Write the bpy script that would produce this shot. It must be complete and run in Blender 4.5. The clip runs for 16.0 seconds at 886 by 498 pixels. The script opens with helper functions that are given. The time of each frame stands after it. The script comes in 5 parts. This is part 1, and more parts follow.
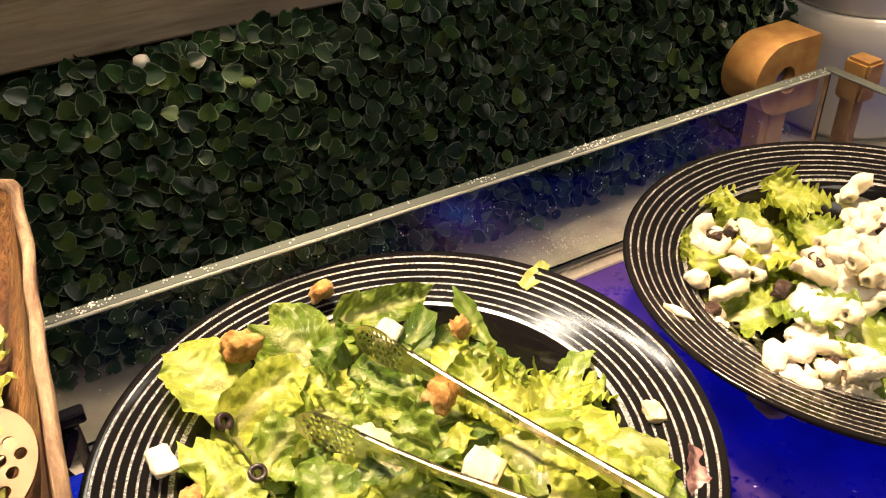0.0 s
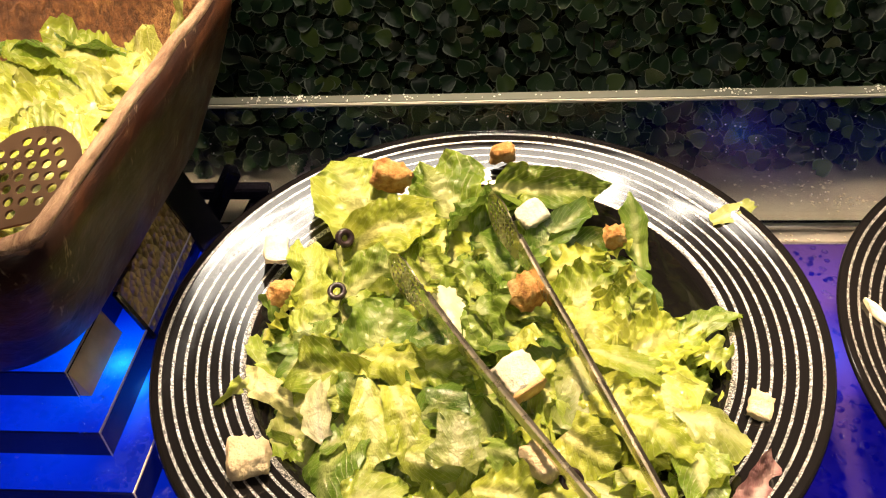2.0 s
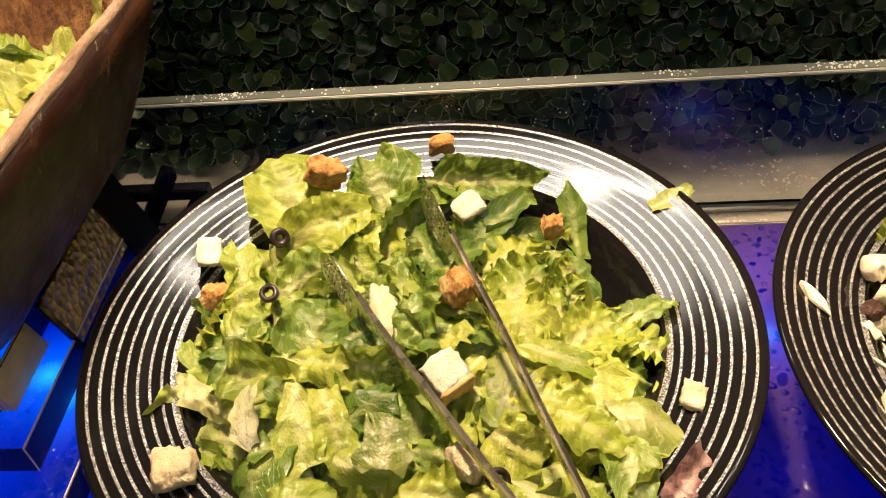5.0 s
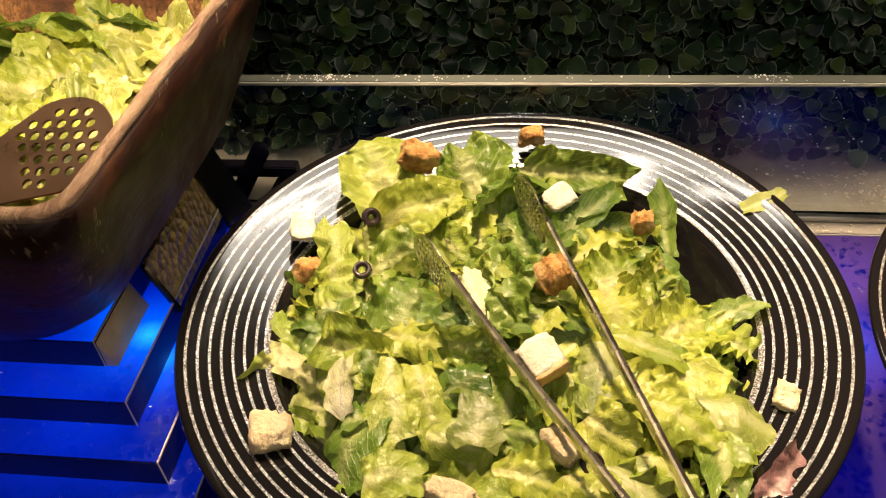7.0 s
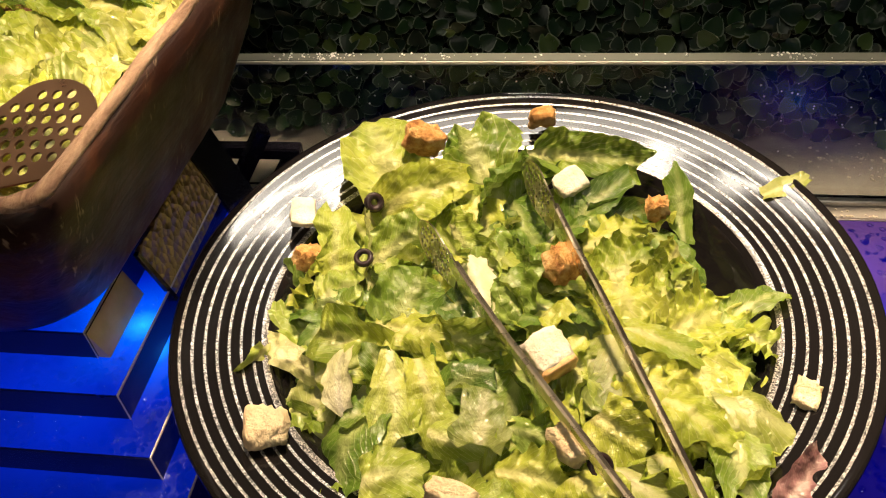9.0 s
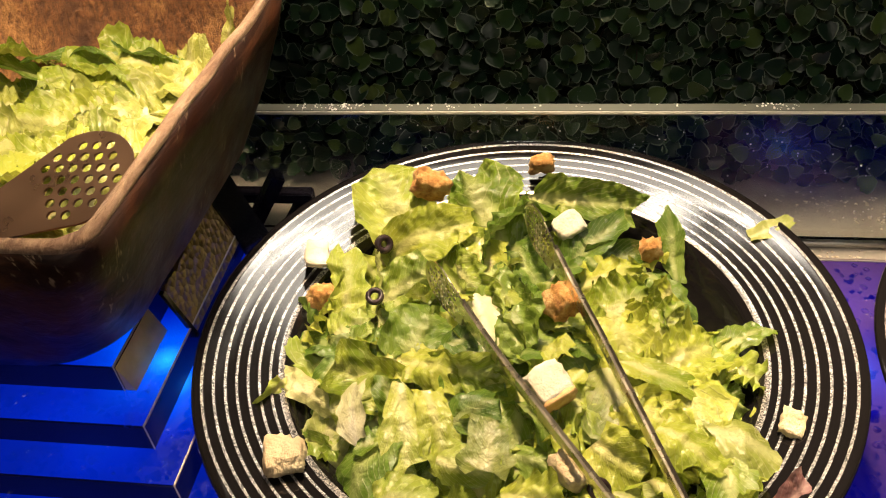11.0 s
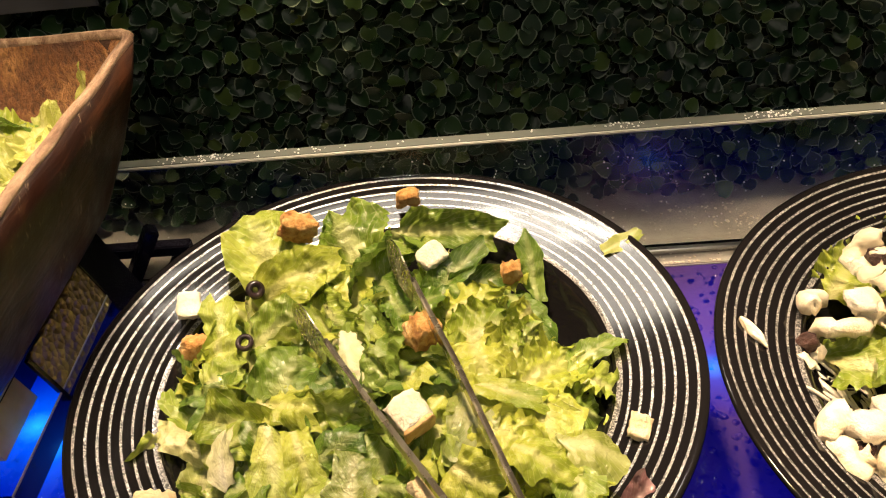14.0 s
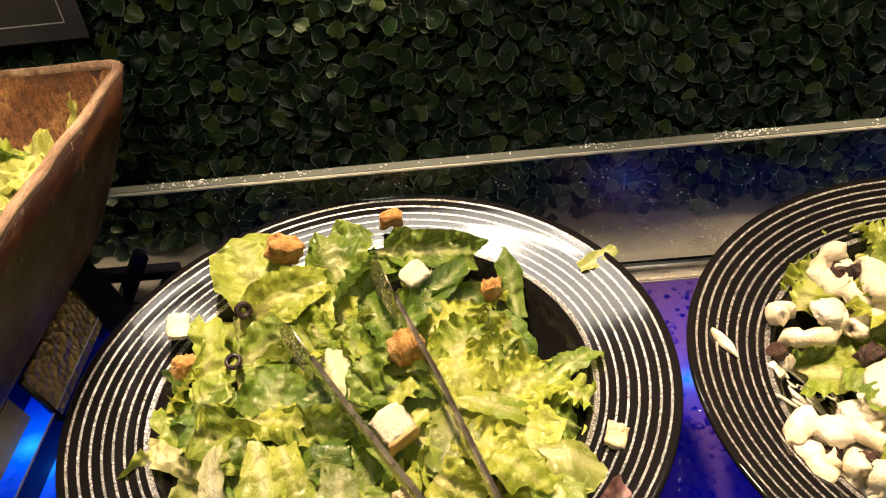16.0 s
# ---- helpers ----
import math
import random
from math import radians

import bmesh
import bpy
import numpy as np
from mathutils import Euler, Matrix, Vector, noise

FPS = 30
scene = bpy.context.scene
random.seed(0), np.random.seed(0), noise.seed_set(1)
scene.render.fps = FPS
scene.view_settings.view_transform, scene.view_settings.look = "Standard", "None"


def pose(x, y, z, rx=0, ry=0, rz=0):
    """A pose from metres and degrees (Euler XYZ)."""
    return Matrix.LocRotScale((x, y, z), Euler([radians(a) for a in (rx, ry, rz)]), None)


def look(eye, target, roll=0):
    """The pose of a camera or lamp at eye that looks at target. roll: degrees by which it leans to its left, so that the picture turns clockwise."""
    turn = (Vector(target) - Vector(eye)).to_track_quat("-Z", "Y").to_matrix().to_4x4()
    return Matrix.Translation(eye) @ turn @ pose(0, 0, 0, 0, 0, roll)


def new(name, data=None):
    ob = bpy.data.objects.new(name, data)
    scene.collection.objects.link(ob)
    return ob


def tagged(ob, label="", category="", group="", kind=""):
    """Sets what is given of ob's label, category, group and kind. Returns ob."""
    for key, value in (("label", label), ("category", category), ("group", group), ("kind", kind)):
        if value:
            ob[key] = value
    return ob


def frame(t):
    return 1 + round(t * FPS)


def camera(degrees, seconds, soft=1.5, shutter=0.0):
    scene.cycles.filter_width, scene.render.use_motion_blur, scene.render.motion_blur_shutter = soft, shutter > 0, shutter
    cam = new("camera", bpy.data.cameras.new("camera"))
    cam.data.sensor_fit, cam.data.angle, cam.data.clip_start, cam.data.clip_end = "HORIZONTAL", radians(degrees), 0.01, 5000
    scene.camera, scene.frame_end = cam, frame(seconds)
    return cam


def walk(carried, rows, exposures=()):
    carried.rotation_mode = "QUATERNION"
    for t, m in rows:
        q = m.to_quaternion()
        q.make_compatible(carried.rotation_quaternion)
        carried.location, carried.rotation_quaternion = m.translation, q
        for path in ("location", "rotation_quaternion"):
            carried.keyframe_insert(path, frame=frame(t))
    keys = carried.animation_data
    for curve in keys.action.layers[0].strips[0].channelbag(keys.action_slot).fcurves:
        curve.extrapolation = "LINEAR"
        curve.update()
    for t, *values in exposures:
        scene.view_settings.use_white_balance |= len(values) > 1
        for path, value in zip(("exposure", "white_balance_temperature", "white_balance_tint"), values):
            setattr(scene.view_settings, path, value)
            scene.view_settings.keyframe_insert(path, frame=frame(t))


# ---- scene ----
cam = camera(55.6, 16.0, soft=1.1)
PATH = [
    (0, (0.061, 0.057, 1.284), (0.806, 1.509, 0.128), -2.8),
    (0.5, (0.139, 0.016, 1.295), (0.425, 1.577, 0.078), -4.1),
    (1, (0.163, 0.038, 1.297), (0.348, 1.652, 0.131), -2.4),
    (1.2, (0.218, 0.062, 1.28), (0.304, 1.626, 0.036), -2.6),
    (1.5, (0.233, 0.064, 1.268), (0.17, 1.559, -0.059), -1.5),
    (2, (0.219, 0.046, 1.25), (0.023, 1.531, -0.075), -5.0),
    (2.5, (0.249, 0.064, 1.239), (0.087, 1.5, -0.144), -6.4),
    (3, (0.255, 0.067, 1.242), (0.086, 1.511, -0.131), -6.7),
    (3.5, (0.262, 0.073, 1.238), (0.123, 1.506, -0.15), -7.0),
    (3.7, (0.256, 0.066, 1.241), (0.092, 1.515, -0.128), -6.9),
    (5.8, (0.248, 0.056, 1.248), (0.064, 1.514, -0.108), -6.4),
    (6, (0.237, 0.053, 1.243), (0.014, 1.499, -0.12), -5.9),
    (6.5, (0.216, 0.039, 1.247), (-0.083, 1.488, -0.099), -5.7),
    (7, (0.219, 0.045, 1.247), (-0.038, 1.502, -0.099), -5.2),
    (7.5, (0.224, 0.046, 1.245), (-0.083, 1.478, -0.117), -7.0),
    (8, (0.213, 0.045, 1.241), (-0.108, 1.463, -0.132), -5.8),
    (8.2, (0.22, 0.049, 1.242), (-0.082, 1.476, -0.126), -6.1),
    (10.3, (0.224, 0.069, 1.227), (-0.067, 1.456, -0.184), -6.6),
    (10.5, (0.224, 0.065, 1.233), (-0.069, 1.467, -0.163), -6.6),
    (11, (0.223, 0.041, 1.257), (-0.072, 1.524, -0.052), -6.0),
    (11.5, (0.238, 0.034, 1.269), (0.001, 1.553, -0.01), -6.0),
    (12, (0.256, 0.03, 1.272), (0.059, 1.564, 0.004), -7.2),
    (12.5, (0.261, 0.029, 1.272), (0.054, 1.564, 0.007), -7.6),
    (13, (0.272, 0.035, 1.272), (0.101, 1.569, 0.001), -7.9),
    (13.5, (0.275, 0.034, 1.269), (0.112, 1.576, 0.006), -7.6),
    (14, (0.274, 0.036, 1.27), (0.119, 1.566, -0.01), -7.6),
    (14.5, (0.276, 0.032, 1.269), (0.119, 1.57, -0.001), -7.7),
    (15, (0.283, 0.028, 1.273), (0.126, 1.58, 0.021), -8.6),
    (15.5, (0.29, 0.024, 1.273), (0.156, 1.585, 0.03), -8.5),
    (16, (0.279, 0.02, 1.279), (0.157, 1.585, 0.039), -7.6),
]
walk(cam, [(t, look(eye, target, roll)) for t, eye, target, roll in PATH],
     [(0, 0.45), (0.5, 0.8), (1.0, 1.1), (1.5, 0.9), (2.0, 0.3), (2.5, 0.1), (3.5, 0.0), (7, 0.0), (11, 0.0), (12.5, -0.05), (16, 0.0)])

# ---- light ----
world = bpy.data.worlds.new("room_light")
world.use_nodes = True
scene.world = world
world.node_tree.nodes["Background"].inputs[0].default_value = (1.0, 0.86, 0.7, 1)
world.node_tree.nodes["Background"].inputs[1].default_value = 0.035


def area(name, eye, target, sx, sy, watts, color):
    d = bpy.data.lights.new(name, "AREA")
    d.shape, d.size, d.size_y, d.energy, d.color = "RECTANGLE", sx, sy, watts, color
    ob = new(name, d)
    ob.matrix_world = look(eye, target)
    return ob


WARM = (1.0, 0.71, 0.44)


def spot(name, eye, target, watts, cone, radius=0.06):
    d = bpy.data.lights.new(name, "SPOT")
    d.energy, d.color, d.spot_size, d.spot_blend, d.shadow_soft_size = watts, WARM, radians(cone), 0.35, radius
    ob = new(name, d)
    ob.matrix_world = look(eye, target)
    return ob


# unseen narrow spots over each dish, and a lit strip with small bright lamps above the screen
spot("down_spot", (0.15, 0.63, 1.78), (0.20, 0.37, 0.9), 98, 35)
spot("down_spot", (0.62, 0.62, 1.78), (0.57, 0.36, 0.9), 88, 35)
# extra spot added only to brighten the jar and bracket past the corner
spot("down_spot", (0.98, 0.42, 1.80), (0.90, 0.62, 0.9), 16, 34)
spot("down_spot", (-0.12, 0.40, 1.80), (-0.14, 0.42, 1.0), 72, 28)
LAMPS = (1.0, 0.9, 0.76)
area("screen_strip", (0.138, 0.852, 1.52), (0.148, 0.40, 0.9), 0.12, 0.14, 0.72, LAMPS)
for lx, ly, watts in ((0.05, 0.836, 0.03), (0.076, 0.838, 0.05), (0.102, 0.834, 0.06), (0.124, 0.838, 0.07), (0.146, 0.842, 0.07), (0.168, 0.838, 0.06), (0.196, 0.842, 0.05), (0.218, 0.84, 0.04), (0.36, 0.80, 0.05), (0.40, 0.795, 0.05)):
    area("screen_lamp", (lx, ly - 0.004, 1.514), (lx + 0.01, 0.40, 0.9), 0.008, 0.03, watts, LAMPS)
# unseen fill added from the front to lift the boxwood and bowl
area("front_fill", (0.3, -0.7, 2.4), (0.3, 0.4, 0.9), 0.7, 0.7, 6.5, (1.0, 0.87, 0.7))


# ---- materials ----
def mat(name, color, rough=0.5, metal=0.0):
    m = bpy.data.materials.new(name)
    m.use_nodes = True
    b = m.node_tree.nodes["Principled BSDF"]
    b.inputs["Base Color"].default_value = (*color, 1)
    b.inputs["Roughness"].default_value = rough
    b.inputs["Metallic"].default_value = metal
    return m


def nd(m, kind, **kw):
    n = m.node_tree.nodes.new(kind)
    for k, v in kw.items():
        n.inputs[k].default_value = v
    return n


def lk(m, a, b):
    m.node_tree.links.new(a, b)


def coords(m, out="Object"):
    return m.node_tree.nodes.new("ShaderNodeTexCoord").outputs[out]


def math_node(m, op, a, b=None, c=None):
    n = m.node_tree.nodes.new("ShaderNodeMath")
    n.operation = op
    for i, v in enumerate((a, b, c)):
        if v is None:
            continue
        if isinstance(v, (int, float)):
            n.inputs[i].default_value = v
        else:
            lk(m, v, n.inputs[i])
    return n.outputs[0]


def ramp(m, fac, stops):
    r = m.node_tree.nodes.new("ShaderNodeValToRGB")
    e = r.color_ramp.elements
    while len(e) < len(stops):
        e.new(0.5)
    for el, (p, c) in zip(e, stops):
        el.position, el.color = p, (*c, 1)
    lk(m, fac, r.inputs[0])
    return r.outputs[0]


def noise_tex(m, scale, detail=4, rough=0.55, co=None, dist=0.0):
    n = nd(m, "ShaderNodeTexNoise", Scale=scale, Detail=detail, Roughness=rough, Distortion=dist)
    lk(m, co if co is not None else coords(m), n.inputs["Vector"])
    return n.outputs["Fac"]


def bump(m, height, strength=0.3, distance=0.002):
    b = nd(m, "ShaderNodeBump", Strength=strength, Distance=distance)
    lk(m, height, b.inputs["Height"])
    lk(m, b.outputs[0], m.node_tree.nodes["Principled BSDF"].inputs["Normal"])
    return b


def bsdf(m):
    return m.node_tree.nodes["Principled BSDF"]


def mix_color(m, fac, a, b):
    n = m.node_tree.nodes.new("ShaderNodeMix")
    n.data_type = "RGBA"
    if isinstance(fac, (int, float)):
        n.inputs[0].default_value = fac
    else:
        lk(m, fac, n.inputs[0])
    for i, v in ((6, a), (7, b)):
        if isinstance(v, tuple):
            n.inputs[i].default_value = (*v, 1)
        else:
            lk(m, v, n.inputs[i])
    return n.outputs[2]


def lettuce_mat(name, pale, mid, dark, rib):
    """Leaf: UV x is -1..1 across the midrib, y runs along it."""
    m = mat(name, mid, 0.32)
    uv = coords(m, "UV")
    sep = nd(m, "ShaderNodeSeparateXYZ")
    lk(m, uv, sep.inputs[0])
    u, v = sep.outputs[0], sep.outputs[1]
    au = math_node(m, "ABSOLUTE", math_node(m, "SUBTRACT", u, 0.5))
    blotch = noise_tex(m, 28, 6)
    inf = nd(m, "ShaderNodeObjectInfo")
    tone = math_node(m, "ADD", blotch, math_node(m, "MULTIPLY", math_node(m, "SUBTRACT", inf.outputs["Random"], 0.53), 0.42))
    body = ramp(m, tone, [(0.2, dark), (0.47, mid), (0.78, pale)])
    # side veins slant from the rib
    s = math_node(m, "SUBTRACT", math_node(m, "MULTIPLY", v, 9.0), math_node(m, "MULTIPLY", au, 9.0))
    s = math_node(m, "ADD", s, math_node(m, "MULTIPLY", noise_tex(m, 60, 2), 1.6))
    vein = math_node(m, "ABSOLUTE", math_node(m, "SUBTRACT", math_node(m, "FRACT", s), 0.5))
    vein = ramp(m, vein, [(0.0, (1, 1, 1)), (0.09, (0, 0, 0))])
    net = nd(m, "ShaderNodeTexVoronoi", Scale=170)
    net.feature = "DISTANCE_TO_EDGE"
    warp = nd(m, "ShaderNodeTexNoise", Scale=70, Detail=3)
    lk(m, coords(m), warp.inputs["Vector"])
    bent = nd(m, "ShaderNodeVectorMath")
    bent.operation = "MULTIPLY_ADD"
    lk(m, warp.outputs["Color"], bent.inputs[0])
    bent.inputs[1].default_value = (0.012, 0.012, 0.012)
    lk(m, coords(m), bent.inputs[2])
    lk(m, bent.outputs[0], net.inputs["Vector"])
    bulge = ramp(m, net.outputs["Distance"], [(0.0, (0, 0, 0)), (0.18, (0.75,) * 3), (0.45, (1, 1, 1))])
    netf = ramp(m, net.outputs["Distance"], [(0.0, (1, 1, 1)), (0.12, (0, 0, 0))])
    ribf = ramp(m, au, [(0.0, (1, 1, 1)), (0.07, (0.8, 0.8, 0.8)), (0.16, (0, 0, 0))])
    col = mix_color(m, math_node(m, "MULTIPLY", netf, 0.05), body, rib)
    col = mix_color(m, math_node(m, "MULTIPLY", vein, 0.4), col, rib)
    col = mix_color(m, math_node(m, "MULTIPLY", ribf, math_node(m, "MULTIPLY", math_node(m, "SUBTRACT", 1.15, v), 0.9)), col, rib)
    b = bsdf(m)
    lk(m, col, b.inputs["Base Color"])
    h = math_node(m, "ADD", math_node(m, "MULTIPLY", vein, 0.12), math_node(m, "MULTIPLY", netf, -0.02))
    h = math_node(m, "ADD", h, math_node(m, "ADD", math_node(m, "ADD", math_node(m, "MULTIPLY", noise_tex(m, 110, 3), 0.7), math_node(m, "MULTIPLY", bulge, 0.1)), math_node(m, "MULTIPLY", noise_tex(m, 300, 4), 0.75)))
    bump(m, h, 0.7, 0.0024)
    lk(m, ramp(m, noise_tex(m, 90, 3), [(0.35, (0.14,) * 3), (0.7, (0.34,) * 3)]), b.inputs["Roughness"])
    b.inputs["Specular IOR Level"].default_value = 0.75
    # light through the blade comes out more saturated
    deep = mix_color(m, 0.5, col, pale)
    tr = nd(m, "ShaderNodeBsdfTranslucent")
    lk(m, deep, tr.inputs[0])
    mx = nd(m, "ShaderNodeMixShader", Fac=0.3)
    out = m.node_tree.nodes["Material Output"]
    lk(m, b.outputs[0], mx.inputs[1])
    lk(m, tr.outputs[0], mx.inputs[2])
    lk(m, mx.outputs[0], out.inputs[0])
    return m


M_ROMAINE = lettuce_mat("romaine_leaf", (0.42, 0.48, 0.085), (0.24, 0.335, 0.038), (0.085, 0.165, 0.015), (0.62, 0.63, 0.3))
M_DARKLEAF = lettuce_mat("dark_romaine", (0.22, 0.32, 0.05), (0.105, 0.195, 0.022), (0.035, 0.085, 0.01), (0.4, 0.46, 0.17))
M_FRILLY = lettuce_mat("frilly_lettuce", (0.48, 0.52, 0.08), (0.34, 0.41, 0.047), (0.15, 0.24, 0.02), (0.62, 0.61, 0.27))
M_PALE = lettuce_mat("lettuce_heart", (0.58, 0.57, 0.28), (0.42, 0.45, 0.16), (0.28, 0.34, 0.08), (0.7, 0.68, 0.42))
M_HEART = lettuce_mat("romaine_heart_leaf", (0.47, 0.48, 0.13), (0.34, 0.38, 0.075), (0.16, 0.23, 0.03), (0.62, 0.61, 0.32))
M_RIB = lettuce_mat("white_romaine_rib", (0.78, 0.76, 0.58), (0.7, 0.69, 0.45), (0.5, 0.52, 0.22), (0.82, 0.8, 0.66))
M_GREY = lettuce_mat("dull_green_romaine", (0.38, 0.41, 0.13), (0.25, 0.3, 0.06), (0.12, 0.18, 0.025), (0.52, 0.53, 0.27))
M_RED = lettuce_mat("red_lettuce", (0.4, 0.25, 0.24), (0.25, 0.12, 0.13), (0.12, 0.05, 0.06), (0.5, 0.4, 0.36))

# artificial boxwood
M_HEDGE = mat("boxwood_leaf_plastic", (0.02, 0.06, 0.02), 0.4)
bsdf(M_HEDGE).inputs["Specular IOR Level"].default_value = 0.32
rnd = nd(M_HEDGE, "ShaderNodeObjectInfo").outputs["Random"]
isl = M_HEDGE.node_tree.nodes.new("ShaderNodeNewGeometry").outputs["Random Per Island"]
mixr = math_node(M_HEDGE, "FRACT", math_node(M_HEDGE, "ADD", rnd, isl))
hc = ramp(M_HEDGE, mixr, [(0.0, (0.006, 0.02, 0.011)), (0.55, (0.012, 0.036, 0.015)), (0.9, (0.026, 0.066, 0.02)), (1.0, (0.08, 0.13, 0.026))])
suv = nd(M_HEDGE, "ShaderNodeSeparateXYZ")
lk(M_HEDGE, coords(M_HEDGE, "UV"), suv.inputs[0])
# specular rim of each leaf painted in as a pale edge colour
edge = math_node(M_HEDGE, "ABSOLUTE", math_node(M_HEDGE, "SUBTRACT", suv.outputs[0], 0.5))
edge_glint = ramp(M_HEDGE, edge, [(0.40, (0, 0, 0)), (0.5, (1, 1, 1))])
lk(M_HEDGE, mix_color(M_HEDGE, math_node(M_HEDGE, "MULTIPLY", edge_glint, 0.75), hc, (0.28, 0.35, 0.26)), bsdf(M_HEDGE).inputs["Base Color"])
bump(M_HEDGE, noise_tex(M_HEDGE, 300, 3), 0.3, 0.001)
M_TWIG = mat("boxwood_twig", (0.03, 0.025, 0.012), 0.7)
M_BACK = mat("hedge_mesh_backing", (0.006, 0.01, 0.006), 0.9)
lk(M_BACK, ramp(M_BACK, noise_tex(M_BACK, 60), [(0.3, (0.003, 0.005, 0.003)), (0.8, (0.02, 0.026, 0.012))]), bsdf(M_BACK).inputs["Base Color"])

# plate: black melamine with glittering silver rings round the rim
M_PLATE = mat("black_melamine_silver_rings", (0.006, 0.0055, 0.006), 0.12)
pc = nd(M_PLATE, "ShaderNodeSeparateXYZ")
lk(M_PLATE, coords(M_PLATE), pc.inputs[0])
rad = math_node(M_PLATE, "SQRT", math_node(M_PLATE, "ADD", math_node(M_PLATE, "MULTIPLY", pc.outputs[0], pc.outputs[0]), math_node(M_PLATE, "MULTIPLY", pc.outputs[1], pc.outputs[1])))
wob = math_node(M_PLATE, "MULTIPLY", math_node(M_PLATE, "SUBTRACT", noise_tex(M_PLATE, 900, 2), 0.5), 0.0007)
rw = math_node(M_PLATE, "ADD", rad, wob)
cyc = math_node(M_PLATE, "ABSOLUTE", math_node(M_PLATE, "SUBTRACT", math_node(M_PLATE, "FRACT", math_node(M_PLATE, "DIVIDE", math_node(M_PLATE, "SUBTRACT", rw, 0.1428), 0.0061)), 0.5))
thin = math_node(M_PLATE, "LESS_THAN", cyc, 0.122)
band = math_node(M_PLATE, "MULTIPLY", math_node(M_PLATE, "GREATER_THAN", rw, 0.1428), math_node(M_PLATE, "LESS_THAN", rw, 0.1852))
thick = math_node(M_PLATE, "LESS_THAN", math_node(M_PLATE, "ABSOLUTE", math_node(M_PLATE, "SUBTRACT", rw, 0.1398)), 0.0017)
ring = math_node(M_PLATE, "MAXIMUM", math_node(M_PLATE, "MULTIPLY", thin, band), thick)
ring = math_node(M_PLATE, "MULTIPLY", ring, math_node(M_PLATE, "GREATER_THAN", pc.outputs[2], 0.07))
gl = nd(M_PLATE, "ShaderNodeTexVoronoi", Scale=1500)
lk(M_PLATE, coords(M_PLATE), gl.inputs["Vector"])
glit = nd(M_PLATE, "ShaderNodeSeparateColor")
lk(M_PLATE, gl.outputs["Color"], glit.inputs[0])
silver = ramp(M_PLATE, glit.outputs[0], [(0.1, (0.045, 0.046, 0.048)), (0.5, (0.16, 0.16, 0.162)), (0.9, (0.5, 0.49, 0.485))])
lk(M_PLATE, mix_color(M_PLATE, ring, (0.006, 0.0055, 0.006), silver), bsdf(M_PLATE).inputs["Base Color"])
lk(M_PLATE, math_node(M_PLATE, "MULTIPLY", ring, 0.4), bsdf(M_PLATE).inputs["Metallic"])
lk(M_PLATE, math_node(M_PLATE, "ADD", math_node(M_PLATE, "MULTIPLY", ring, 0.2), math_node(M_PLATE, "ADD", math_node(M_PLATE, "MULTIPLY", noise_tex(M_PLATE, 35, 4), 0.1), 0.02)), bsdf(M_PLATE).inputs["Roughness"])

lk(M_PLATE, math_node(M_PLATE, "ADD", math_node(M_PLATE, "MULTIPLY", ring, 0.3), 0.34), bsdf(M_PLATE).inputs["Specular IOR Level"])

# carved dark wood
M_WOOD = mat("oiled_acacia_wood", (0.16, 0.07, 0.035), 0.42)
wco = nd(M_WOOD, "ShaderNodeMapping")
wco.inputs["Scale"].default_value = (4, 1, 6)
lk(M_WOOD, coords(M_WOOD), wco.inputs[0])
wn = noise_tex(M_WOOD, 14, 8, 0.65, wco.outputs[0], 1.2)
wb = noise_tex(M_WOOD, 17, 6, 0.65)
wcol = ramp(M_WOOD, wn, [(0.38, (0.009, 0.0034, 0.0022)), (0.5, (0.024, 0.0098, 0.0056)), (0.64, (0.06, 0.025, 0.0125))])
wcol = mix_color(M_WOOD, ramp(M_WOOD, wb, [(0.5, (0, 0, 0)), (0.6, (0.6, 0.6, 0.6))]), wcol, (0.07, 0.024, 0.01))
wcol = mix_color(M_WOOD, ramp(M_WOOD, noise_tex(M_WOOD, 13, 5, 0.6), [(0.48, (0, 0, 0)), (0.58, (0.85, 0.85, 0.85))]), wcol, (0.012, 0.004, 0.003))
scr = nd(M_WOOD, "ShaderNodeMapping")
scr.inputs["Scale"].default_value = (1, 1.2, 0.28)
scr.inputs["Rotation"].default_value = (0.5, 0, 0)
lk(M_WOOD, coords(M_WOOD), scr.inputs[0])
scratch = math_node(M_WOOD, "MULTIPLY", ramp(M_WOOD, noise_tex(M_WOOD, 260, 3, 0.6, scr.outputs[0]), [(0.58, (0, 0, 0)), (0.7, (1, 1, 1))]), ramp(M_WOOD, noise_tex(M_WOOD, 21, 3), [(0.54, (0, 0, 0)), (0.64, (0.8, 0.8, 0.8))]))
wcol = mix_color(M_WOOD, scratch, wcol, (0.36, 0.27, 0.18))
lk(M_WOOD, wcol, bsdf(M_WOOD).inputs["Base Color"])
bsdf(M_WOOD).inputs["Specular IOR Level"].default_value = 0.28
lk(M_WOOD, ramp(M_WOOD, noise_tex(M_WOOD, 40, 5), [(0.3, (0.32,) * 3), (0.7, (0.6,) * 3)]), bsdf(M_WOOD).inputs["Roughness"])
bump(M_WOOD, math_node(M_WOOD, "ADD", wn, math_node(M_WOOD, "MULTIPLY", noise_tex(M_WOOD, 180, 3), 0.5)), 0.35, 0.002)
M_RIMWOOD = mat("worn_pale_wood_rim", (0.4, 0.27, 0.17), 0.6)
rco = nd(M_RIMWOOD, "ShaderNodeMapping")
rco.inputs["Scale"].default_value = (2.2, 0.5, 1.5)
